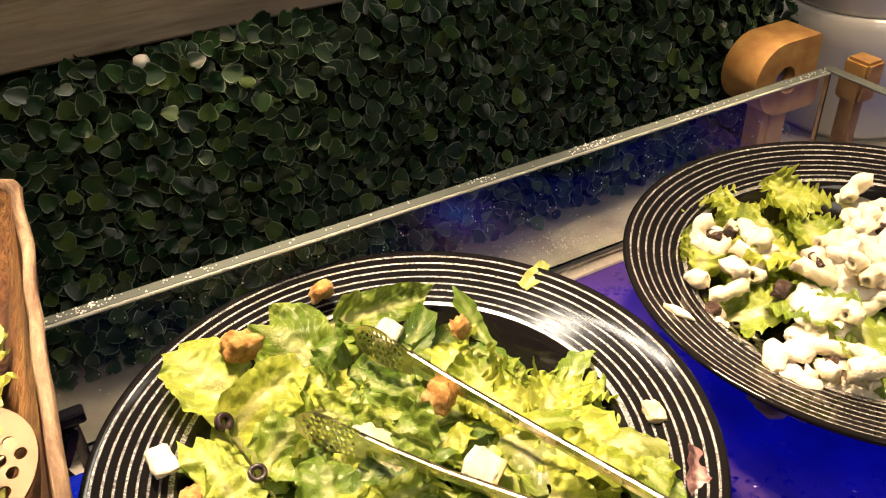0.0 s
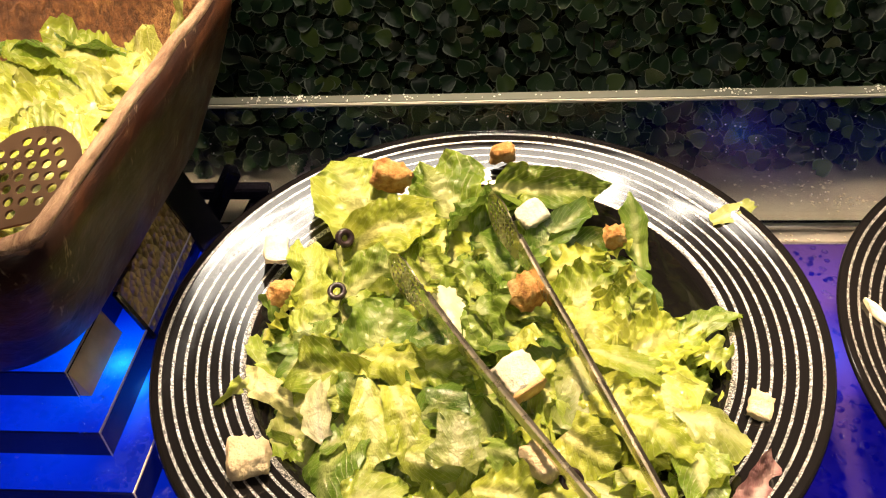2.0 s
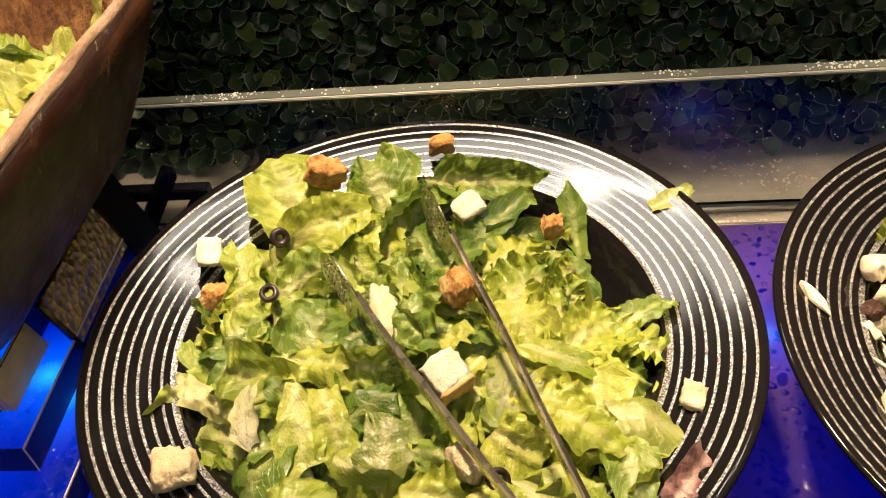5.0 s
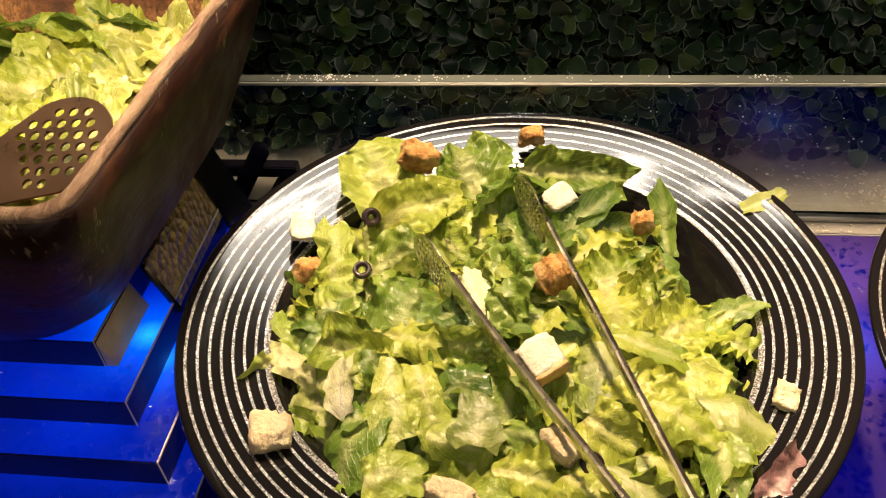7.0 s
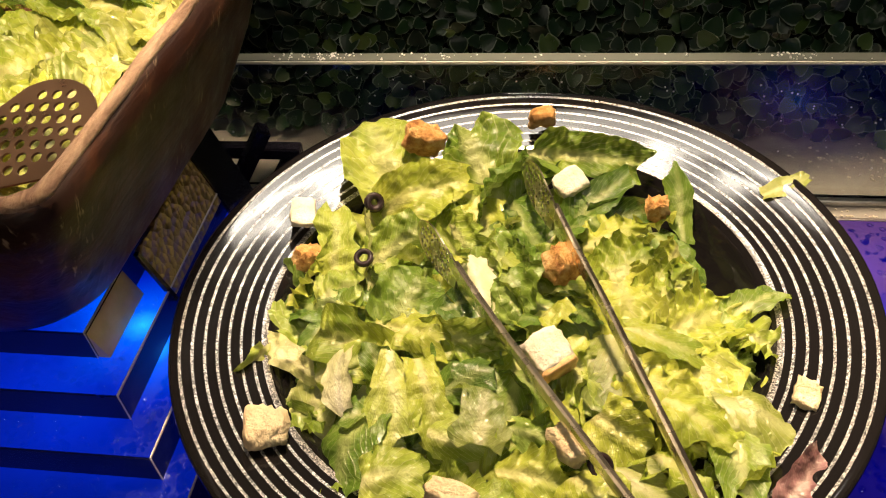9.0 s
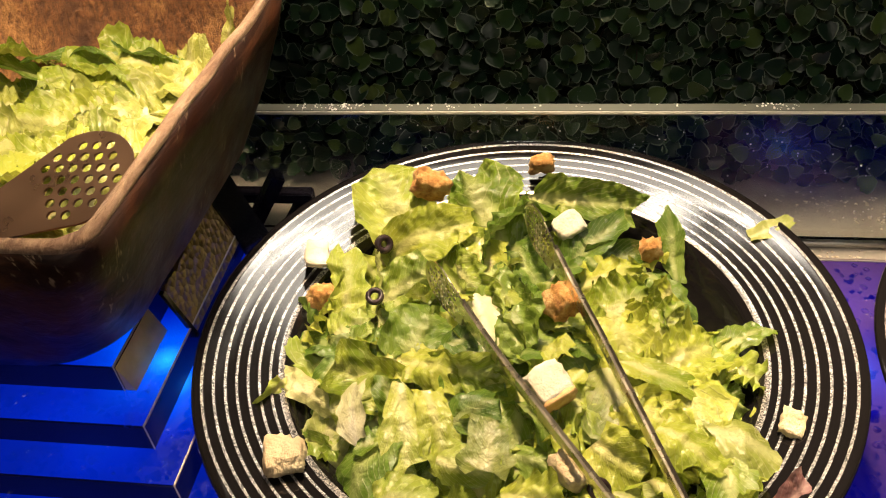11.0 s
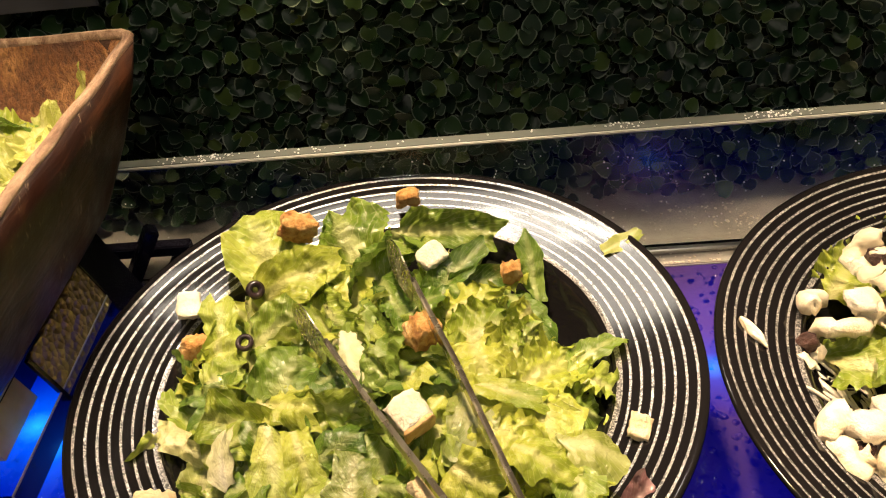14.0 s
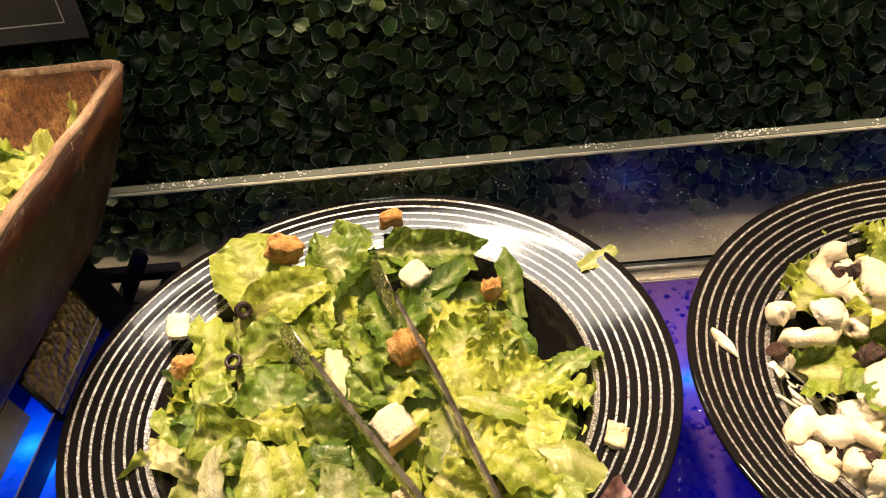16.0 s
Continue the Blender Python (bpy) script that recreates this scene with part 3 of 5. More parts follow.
part("top_edge", box(-0.88, 0.764, GY - 0.0035, GY + 0.006, GZ + 0.0003, GZ + 0.0018, 0.0004, 1), M_GLASSEDGE, guard, "ground grey glass edge", smooth=False)
part("front_arris", box(-0.88, 0.764, GY - 0.0066, GY - 0.0040, GZ - 0.0006, GZ + 0.0018, 0.0006, 2), M_ARRIS, guard, "pale strip painted for light caught by the arris", smooth=False)
part("top_edge", box(0.766, 0.778, 0.10, GY + 0.006, GZ + 0.0003, GZ + 0.0018, 0.0004, 1), M_GLASSEDGE, guard, "ground grey glass edge", smooth=False)
part("corner_joint", box(0.7643, 0.7657, GY - 0.006, GY + 0.006, COUNTER + 0.002, GZ, 0.0), M_HOLE, guard, "dark glue joint", smooth=False)
part("channel", box(-0.88, 0.764, GY - 0.012, GY - 0.0065, COUNTER + 0.0012, COUNTER + 0.006, 0.001, 1), M_STEEL, guard, "thin steel channel", smooth=False)

drops = bmesh.new()
for cx, spread, count in ((0.045, 0.03, 60), (0.12, 0.03, 14), (0.364, 0.016, 26), (0.479, 0.024, 60), (0.60, 0.04, 30), (0.74, 0.03, 30), (0.25, 0.2, 20)):
    for i in range(count):
        r = rng.uniform(0.0004, 0.0011)
        bmesh.ops.create_icosphere(drops, subdivisions=1, radius=r, matrix=Matrix.Translation((rng.gauss(cx, spread * 0.6), GY + rng.uniform(-0.003, 0.0055), GZ + 0.0018)))
for i in range(330):
    r = rng.uniform(0.0003, 0.0009)
    bmesh.ops.create_icosphere(drops, subdivisions=1, radius=r, matrix=Matrix.Translation((rng.uniform(-0.1, 0.74), GY - 0.0062, rng.uniform(COUNTER + 0.01, GZ - 0.004))))
solid("water_drops", drops, M_SPECK, "tiny water drops on the glass guard", "water drops", "stuff", smooth=True)

# spilt crumbs on the steel ledge
sp = bmesh.new()
for i in range(170):
    cx, cy, s = rng.choice(((0.475, 0.60, 0.016), (0.42, 0.62, 0.03), (0.40, 0.552, 0.03)))
    bmesh.ops.create_icosphere(sp, subdivisions=1, radius=rng.uniform(0.0005, 0.0018), matrix=Matrix.Translation((rng.gauss(cx, s), min(max(rng.gauss(cy, s * 0.35), 0.548), 0.64), COUNTER + 0.0013)) @ Matrix.Diagonal((1, 1, 0.4, 1)))
solid("spilt_crumbs", sp, M_CREAM, "pale spilt crumbs on the steel ledge", "crumbs", "stuff", smooth=True)


# ---- plates ----
def plate():
    prof = [(0, 0.036), (0.06, 0.036), (0.09, 0.039), (0.11, 0.047), (0.125, 0.061), (0.1335, 0.074), (0.1375, 0.0785), (0.142, 0.0795), (0.165, 0.0855), (0.181, 0.0905),
            (0.186, 0.0925), (0.1878, 0.0922), (0.1885, 0.0905), (0.1875, 0.0885), (0.181, 0.086), (0.165, 0.081), (0.143, 0.0735), (0.137, 0.068), (0.126, 0.052),
            (0.112, 0.034), (0.094, 0.018), (0.09, 0.006), (0.088, 0.0), (0.084, 0.0), (0.082, 0.012), (0.06, 0.02), (0, 0.02)]
    return mesh_of(revolve(prof, 128), "serving_plate", M_PLATE)


plate_mesh = plate()
P1, P2 = Vector((0.1947, 0.3804, COUNTER + 0.001)), Vector((0.5757, 0.3489, COUNTER + 0.001))
for p, label in ((P1, "deep black serving plate with silver rim rings, holding green salad"), (P2, "deep black serving plate with silver rings, holding creamy pasta salad")):
    tagged(new("serving_plate", plate_mesh), label, "plate", "serving plates").matrix_world = Matrix.Translation(p)


# ---- salad ----
def grain(x, y, seed):
    """Smooth random heights between -1 and 1 over the plane, one unit wide."""
    tab = np.random.RandomState(seed % 9973).uniform(-1, 1, (64, 64))
    xi, yi = np.floor(x).astype(int), np.floor(y).astype(int)
    fx, fy = x - xi, y - yi
    fx, fy = fx * fx * (3 - 2 * fx), fy * fy * (3 - 2 * fy)
    a, b = tab[xi % 64, yi % 64], tab[(xi + 1) % 64, yi % 64]
    c, d = tab[xi % 64, (yi + 1) % 64], tab[(xi + 1) % 64, (yi + 1) % 64]
    return (a * (1 - fx) + b * fx) * (1 - fy) + (c * (1 - fx) + d * fx) * fy


COARSE = dict(ribs=0.0010, savoy=0.0015, sway=0.0065, hem=0.0012, hem_step=0.019)
CRINKLED = dict(ribs=0.0012, savoy=0.0023, sway=0.0065, hem=0.0016, hem_step=0.015)
SMOOTH = dict(ribs=0.0003, savoy=0.0004, sway=0.006, hem=0.0012, hem_step=0.019, fold=0.5)
FLAT = dict(ribs=0.0005, savoy=0.0006, sway=0.0035, hem=0.0007, hem_step=0.02)
RIBBED = dict(ribs=0.0002, savoy=0.0005, sway=0.002, hem=0.001, hem_step=0.015, ridge=0.0022)
FRILLED = dict(ribs=0.0006, savoy=0.0013, sway=0.0055, hem=0.0046, hem_step=0.0085, frill=0.0012, cell=0.0013)
HEART = dict(ribs=0.0018, savoy=0.0012, sway=0.008, hem=0.0014, hem_step=0.018, rib_step=0.0065)


def lettuce(seed, w, l, ribs, savoy, sway, hem, hem_step, frill=0.0, fold=0.0, ridge=0.0, rib_step=0.009, curl=0.5, cup=0.2, keel=0.0, cell=0.0017, torn=1.0):
    """A torn piece of leaf w by l metres, centred on its midrib: angular torn outline, blistered surface, wavy hem, one margin folded."""
    r = random.Random(seed)
    nu, nv = min(34, max(10, int(w / cell))), min(44, max(12, int(l / cell)))
    u, v = np.meshgrid(np.linspace(-1, 1, nu + 1), np.linspace(0, 1, nv + 1))
    knots = sorted(r.uniform(0.1, 0.9) for _ in range(4))
    knots = [0] + knots + [1]

    def side(first, last):
        return np.interp(v, knots, [r.uniform(*first)] + [1 + torn * r.uniform(-0.3, 0.1) for _ in range(4)] + [r.uniform(*last)])

    half = np.where(u > 0, side((0.35, 0.9), (0.2, 0.85)), side((0.35, 0.9), (0.2, 0.85)))
    half = half * (1 + 0.035 * torn * grain(v * l / 0.006, np.sign(u) * 7 + 20, seed))
    x = u * w / 2 * half
    ends = [np.interp(u, [-1, r.uniform(-0.6, -0.1), r.uniform(0.1, 0.6), 1], [torn * r.uniform(-0.14, 0.14) for _ in range(4)]) for _ in range(2)]
    y = (v - 0.5) * l + l * (ends[0] * np.maximum(0, 1 - 2 * v) + ends[1] * np.maximum(0, 2 * v - 1))
    gx, gy = x + 0.3, y + 0.3
    away = np.clip(np.abs(x) / (0.22 * w), 0, 1)
    z = sway * (grain(gx / 0.017, gy / 0.021, seed + 1) + 0.25 * grain(gx / 0.009, gy / 0.009, seed + 8))
    swell = 0.5 + 0.5 * grain(gx / 0.013, gy / 0.013, seed + 2)
    z = z + ribs * away * (0.4 + swell) * np.sin(2 * np.pi * (y - 0.55 * np.abs(x)) / rib_step + 2.2 * grain(gx / 0.012, gy / 0.012, seed + 3))
    z = z + savoy * (1 - 2.2 * np.abs(grain(gx / 0.0068, gy / 0.0068, seed + 4))) + 0.45 * savoy * (1 - 2.2 * np.abs(grain(gx / 0.0034, gy / 0.0034, seed + 5)))
    edge = np.maximum(np.abs(u) ** 2.6, np.maximum(0, 2 * v - 1) ** 3)
    along = np.where(np.abs(u) > 2 * v - 1, y + np.sign(u) * 0.013, x * 1.2)
    wave = 2 * np.pi * along / hem_step + 2.0 * grain(gx / 0.018, gy / 0.018, seed + 6)
    z = z + hem * edge * np.sin(wave)
    x = x + (0.22 if frill else 0.15) * hem * edge * np.cos(wave * 1.3)
    if frill:
        fine = edge ** 2
        z = z + frill * fine * np.sin(wave * 3.1 + 1)
        x = x + frill * 0.4 * fine * np.cos(wave * 2.7)
        y = y + frill * 0.4 * fine * np.sin(wave * 2.3)
    z = z + ridge * np.exp(-(x / (0.3 * w)) ** 2) + cup * x * x / w + keel * np.abs(x)
    # one margin turns over
    turn = fold if fold else max(0.0, r.uniform(-0.15, 0.6))
    if turn > 0.05:
        s, x0, bend = (1 if r.random() < 0.5 else -1), 0.22 * w, 0.011 / turn * 0.5
        over = np.maximum(0, s * x - x0)
        x = np.where(over > 0, s * (x0 + bend * np.sin(over / bend)), x)
        z = z + np.where(over > 0, bend * (1 - np.cos(over / bend)), 0)
    if abs(curl) > 0.02:
        k = curl / l
        ang = y * k
        y, z = np.sin(ang) / k - z * np.sin(ang), -(1 - np.cos(ang)) / k + z * np.cos(ang)
    verts = np.stack((x, y, z), -1).reshape(-1, 3).tolist()
    uvs = np.stack((0.5 + 0.5 * u, v), -1).reshape(-1, 2).tolist()
    n = nu + 1
    faces = [(j * n + i, j * n + i + 1, (j + 1) * n + i + 1, (j + 1) * n + i) for j in range(nv) for i in range(nu)]
    return verts, uvs, faces


def add_leaf(parent, seed, at, size, turn, material, style, name="lettuce_leaf", **kw):
    v, u, f = lettuce(seed, size[0], size[1], **{**style, **kw})
    ob = new(name, mesh_from(name, v, f, u, material))
    ob.parent = parent
    rot = turn if isinstance(turn, Matrix) else Euler([radians(a) for a in turn]).to_matrix().to_4x4()
    ob.matrix_basis = Matrix.Translation(Vector(at) - parent.matrix_world.translation) @ rot
    return ob


def between(a, b, roll):
    """The turn of a leaf that runs from a to b, its face up and a little forward, rolled about its rib."""
    d = (b - a).normalized()
    face = Vector((0, -0.3, 1))
    face = (face - d * face.dot(d)).normalized()
    return Matrix((d.cross(face), d, face)).transposed().to_4x4() @ Matrix.Rotation(radians(roll), 4, "Y")


def lump(seed, sx, sy, sz, rough=0.18, cuts=3):
    """A broken cube of bread or cheese, edges worn."""
    r = random.Random(seed)
    off = Vector((r.uniform(-50, 50),) * 3)
    bm = bmesh.new()
    bmesh.ops.create_cube(bm, size=1)
    bmesh.ops.subdivide_edges(bm, edges=bm.edges[:], cuts=cuts, use_grid_fill=True)
    for v in bm.verts:
        d = v.co.copy()
        far = d.length / 0.866
        d *= 1 - 0.42 * max(0, far - 0.6)
        d *= 1 + rough * noise.noise(off + v.co * 2.2) + rough * 0.6 * noise.noise(off + v.co * 6)
        v.co = Vector((d.x * sx, d.y * sy, d.z * sz))
    return bm


def put(parent, bm, name, material, at, turn, label=""):
    return part(name, bm, material, parent, label, Matrix.Translation(Vector(at) - parent.matrix_world.translation) @ Euler([radians(a) for a in turn]).to_matrix().to_4x4())


salad = thing("green_salad", P1 + Vector((0, 0, 0.037)), "tossed romaine and frilly lettuce with croutons, feta and olives", "salad")


def dome(x, y):
    r = math.hypot(x - P1.x + 0.008, y - P1.y + 0.01) / 0.14
    return 0.872 + 0.03 * max(0.0, 1 - r * r)


GAPS = ((0.318, 0.43, 0.042), (0.300, 0.472, 0.034), (0.328, 0.392, 0.026), (0.340, 0.362, 0.022), (0.336, 0.337, 0.012))
rng = random.Random(11)
seed = 100
# bedding leaves under the rest
for k in range(64):
    a, r = k * 2.39996, 0.124 * math.sqrt((k + 0.5) / 64)
    x, y = P1.x - 0.006 + r * math.cos(a), P1.y - 0.008 + r * math.sin(a)
    if any(math.hypot(x - gx, y - gy) < gr + 0.014 for gx, gy, gr in GAPS):
        continue
    seed += 1
    add_leaf(salad, seed, (x, y, dome(x, y) - 0.016), (rng.uniform(0.034, 0.046), rng.uniform(0.04, 0.058)), (rng.uniform(-16, 16), rng.uniform(-16, 16), rng.uniform(0, 360)), rng.choice((M_ROMAINE, M_DARKLEAF, M_DARKLEAF)), rng.choice((COARSE, CRINKLED)), cell=0.0026)
# tossed torn pieces between
N = 62
for k in range(N):
    a, r = k * 2.39996 + 1.1, 0.129 * math.sqrt((k + 0.5) / N)
    x, y = P1.x - 0.006 + r * math.cos(a) + rng.uniform(-0.007, 0.007), P1.y - 0.010 + r * math.sin(a) + rng.uniform(-0.007, 0.007)
    if any(math.hypot(x - gx, y - gy) < gr + 0.010 for gx, gy, gr in GAPS):
        continue
    seed += 1
    frilly = rng.random() < (0.7 if x > 0.235 else 0.15)
    tilt = (rng.gauss(6, 20), rng.gauss(0, 20), rng.uniform(0, 360))
    at = (x, y, dome(x, y) + rng.uniform(-0.010, 0.002))
    if frilly:
        add_leaf(salad, seed, at, (rng.uniform(0.026, 0.038), rng.uniform(0.03, 0.044)), tilt, M_FRILLY, FRILLED, curl=rng.uniform(-0.4, 1.0))
    else:
        q = rng.random()
        m = M_ROMAINE if q < 0.45 else M_DARKLEAF if q < 0.72 else M_PALE if q < 0.82 else M_FRILLY
        add_leaf(salad, seed, at, (rng.uniform(0.022, 0.038), rng.uniform(0.03, 0.05)), tilt, m, rng.choice((COARSE, CRINKLED, CRINKLED, FLAT)), curl=rng.uniform(-0.6, 1.1))


# pieces that lie on top, each from its base to its tip
def lay(material, style, base, tip, width, roll):
    global seed
    seed += 1
    base, tip = Vector(base), Vector(tip)
    bent = rng.uniform(0.2, 1.3) if style is not FLAT else 0.2
    add_leaf(salad, seed, (base + tip) / 2, (width, (tip - base).length * 1.06), between(base, tip, roll + rng.gauss(0, 24)), material, style, curl=bent, cup=rng.uniform(-0.6, 0.9), keel=0 if style is FLAT else rng.uniform(-0.45, 0.5))


lay(M_ROMAINE, COARSE, (0.120, 0.449, 0.900), (0.092, 0.509, 0.924), 0.056, 0)
lay(M_FRILLY, COARSE, (0.098, 0.440, 0.898), (0.166, 0.462, 0.914), 0.045, 10)
lay(M_ROMAINE, CRINKLED, (0.181, 0.446, 0.900), (0.149, 0.516, 0.914), 0.062, 0)
lay(M_DARKLEAF, CRINKLED, (0.164, 0.429, 0.898), (0.192, 0.478, 0.916), 0.039, -15)
lay(M_ROMAINE, CRINKLED, (0.191, 0.496, 0.905), (0.271, 0.488, 0.904), 0.036, 20)
lay(M_DARKLEAF, SMOOTH, (0.222, 0.436, 0.896), (0.259, 0.473, 0.908), 0.027, -20)
lay(M_DARKLEAF, SMOOTH, (0.227, 0.438, 0.890), (0.274, 0.454, 0.896), 0.027, 15)
lay(M_DARKLEAF, SMOOTH, (0.291, 0.442, 0.886), (0.289, 0.474, 0.914), 0.020, 0)
lay(M_DARKLEAF, COARSE, (0.272, 0.443, 0.894), (0.298, 0.401, 0.888), 0.033, 10)
lay(M_FRILLY, FRILLED, (0.230, 0.417, 0.900), (0.267, 0.424, 0.904), 0.034, 0)
lay(M_FRILLY, FRILLED, (0.236, 0.378, 0.904), (0.275, 0.403, 0.908), 0.041, -10)
lay(M_FRILLY, FRILLED, (0.258, 0.362, 0.904), (0.293, 0.398, 0.898), 0.034, 10)
lay(M_FRILLY, FRILLED, (0.246, 0.399, 0.906), (0.259, 0.342, 0.908), 0.035, 0)
lay(M_FRILLY, FRILLED, (0.269, 0.346, 0.904), (0.310, 0.379, 0.898), 0.040, 0)
lay(M_FRILLY, SMOOTH, (0.249, 0.346, 0.914), (0.292, 0.334, 0.906), 0.021, 25)
lay(M_FRILLY, COARSE, (0.281, 0.357, 0.904), (0.293, 0.304, 0.906), 0.042, 0)
lay(M_ROMAINE, COARSE, (0.301, 0.363, 0.892), (0.337, 0.396, 0.896), 0.020, -20)
lay(M_ROMAINE, FRILLED, (0.304, 0.373, 0.892), (0.324, 0.353, 0.888), 0.026, 0)
lay(M_ROMAINE, FRILLED, (0.310, 0.359, 0.890), (0.335, 0.355, 0.884), 0.024, 20)
lay(M_ROMAINE, FRILLED, (0.297, 0.342, 0.892), (0.320, 0.339, 0.886), 0.020, -15)
lay(M_GREY, FLAT, (0.295, 0.310, 0.903), (0.334, 0.301, 0.894), 0.040, 0)
lay(M_ROMAINE, FLAT, (0.299, 0.295, 0.903), (0.304, 0.261, 0.900), 0.030, 10)
lay(M_FRILLY, FRILLED, (0.265, 0.284, 0.906), (0.291, 0.267, 0.903), 0.035, -10)
lay(M_FRILLY, COARSE, (0.269, 0.305, 0.908), (0.296, 0.285, 0.904), 0.029, 10)
lay(M_FRILLY, CRINKLED, (0.251, 0.322, 0.909), (0.284, 0.305, 0.906), 0.032, 0)
lay(M_FRILLY, CRINKLED, (0.317, 0.292, 0.896), (0.293, 0.265, 0.896), 0.032, 10)
lay(M_GREY, FLAT, (0.246, 0.345, 0.908), (0.249, 0.299, 0.909), 0.037, 0)
lay(M_FRILLY, CRINKLED, (0.238, 0.294, 0.908), (0.259, 0.280, 0.907), 0.031, 0)
lay(M_PALE, FLAT, (0.249, 0.264, 0.908), (0.270, 0.252, 0.905), 0.033, 0)
lay(M_FRILLY, CRINKLED, (0.228, 0.261, 0.909), (0.249, 0.245, 0.908), 0.027, 0)
lay(M_DARKLEAF, CRINKLED, (0.177, 0.414, 0.910), (0.202, 0.355, 0.906), 0.042, 0)
lay(M_ROMAINE, CRINKLED, (0.155, 0.425, 0.906), (0.186, 0.376, 0.908), 0.033, 10)
lay(M_DARKLEAF, CRINKLED, (0.188, 0.447, 0.904), (0.214, 0.395, 0.904), 0.027, -20)
lay(M_RIB, RIBBED, (0.164, 0.404, 0.912), (0.185, 0.351, 0.909), 0.019, 10)
lay(M_DARKLEAF, COARSE, (0.132, 0.344, 0.900), (0.146, 0.386, 0.908), 0.042, 0)
lay(M_ROMAINE, COARSE, (0.095, 0.362, 0.895), (0.081, 0.437, 0.912), 0.031, -10)
lay(M_PALE, RIBBED, (0.111, 0.376, 0.893), (0.099, 0.437, 0.903), 0.021, 5)
lay(M_ROMAINE, COARSE, (0.109, 0.396, 0.898), (0.141, 0.424, 0.906), 0.038, 10)
lay(M_FRILLY, FRILLED, (0.061, 0.373, 0.888), (0.078, 0.402, 0.896), 0.031, 0)
lay(M_DARKLEAF, CRINKLED, (0.116, 0.363, 0.900), (0.057, 0.371, 0.890), 0.023, -15)
lay(M_ROMAINE, CRINKLED, (0.084, 0.367, 0.893), (0.109, 0.382, 0.898), 0.027, 0)
lay(M_FRILLY, COARSE, (0.139, 0.322, 0.906), (0.086, 0.344, 0.900), 0.037, -10)
lay(M_RIB, RIBBED, (0.116, 0.293, 0.897), (0.110, 0.323, 0.909), 0.020, 0)
lay(M_ROMAINE, COARSE, (0.095, 0.317, 0.894), (0.126, 0.327, 0.903), 0.028, 0)
lay(M_ROMAINE, FLAT, (0.137, 0.321, 0.911), (0.146, 0.280, 0.903), 0.029, 10)
lay(M_FRILLY, COARSE, (0.150, 0.322, 0.911), (0.166, 0.281, 0.904), 0.023, -10)
lay(M_ROMAINE, CRINKLED, (0.151, 0.339, 0.910), (0.192, 0.329, 0.910), 0.026, 15)
lay(M_FRILLY, CRINKLED, (0.122, 0.348, 0.904), (0.165, 0.333, 0.908), 0.029, 0)
lay(M_DARKLEAF, SMOOTH, (0.165, 0.308, 0.902), (0.186, 0.320, 0.909), 0.025, -15)
lay(M_GREY, FLAT, (0.186, 0.274, 0.904), (0.186, 0.303, 0.910), 0.031, 0)
lay(M_DARKLEAF, FLAT, (0.128, 0.295, 0.899), (0.117, 0.255, 0.889), 0.044, 0)
lay(M_ROMAINE, CRINKLED, (0.065, 0.337, 0.894), (0.053, 0.314, 0.890), 0.015, -25)
lay(M_PALE, CRINKLED, (0.061, 0.339, 0.895), (0.101, 0.314, 0.894), 0.015, 20)
lay(M_ROMAINE, FRILLED, (0.078, 0.308, 0.888), (0.100, 0.293, 0.888), 0.022, 0)
lay(M_ROMAINE, COARSE, (0.118, 0.295, 0.898), (0.151, 0.275, 0.899), 0.022, 15)
lay(M_ROMAINE, SMOOTH, (0.159, 0.283, 0.903), (0.184, 0.274, 0.904), 0.022, -10)
lay(M_ROMAINE, CRINKLED, (0.132, 0.257, 0.896), (0.158, 0.265, 0.900), 0.034, 0)
lay(M_FRILLY, FRILLED, (0.197, 0.263, 0.907), (0.224, 0.259, 0.908), 0.030, 0)
lay(M_DARKLEAF, CRINKLED, (0.198, 0.288, 0.904), (0.228, 0.279, 0.906), 0.022, 10)
lay(M_FRILLY, FRILLED, (0.211, 0.303, 0.907), (0.232, 0.292, 0.908), 0.020, 0)
lay(M_ROMAINE, CRINKLED, (0.227, 0.332, 0.909), (0.233, 0.300, 0.909), 0.022, 0)
lay(M_DARKLEAF, SMOOTH, (0.202, 0.367, 0.902), (0.241, 0.356, 0.903), 0.024, 10)
lay(M_DARKLEAF, SMOOTH, (0.198, 0.328, 0.902), (0.217, 0.295, 0.905), 0.023, 0)
lay(M_ROMAINE, CRINKLED, (0.176, 0.250, 0.902), (0.203, 0.245, 0.905), 0.030, 0)
lay(M_FRILLY, FRILLED, (0.289, 0.422, 0.897), (0.268, 0.386, 0.902), 0.024, 0)
lay(M_DARKLEAF, SMOOTH, (0.211, 0.500, 0.902), (0.244, 0.442, 0.894), 0.022, 0)
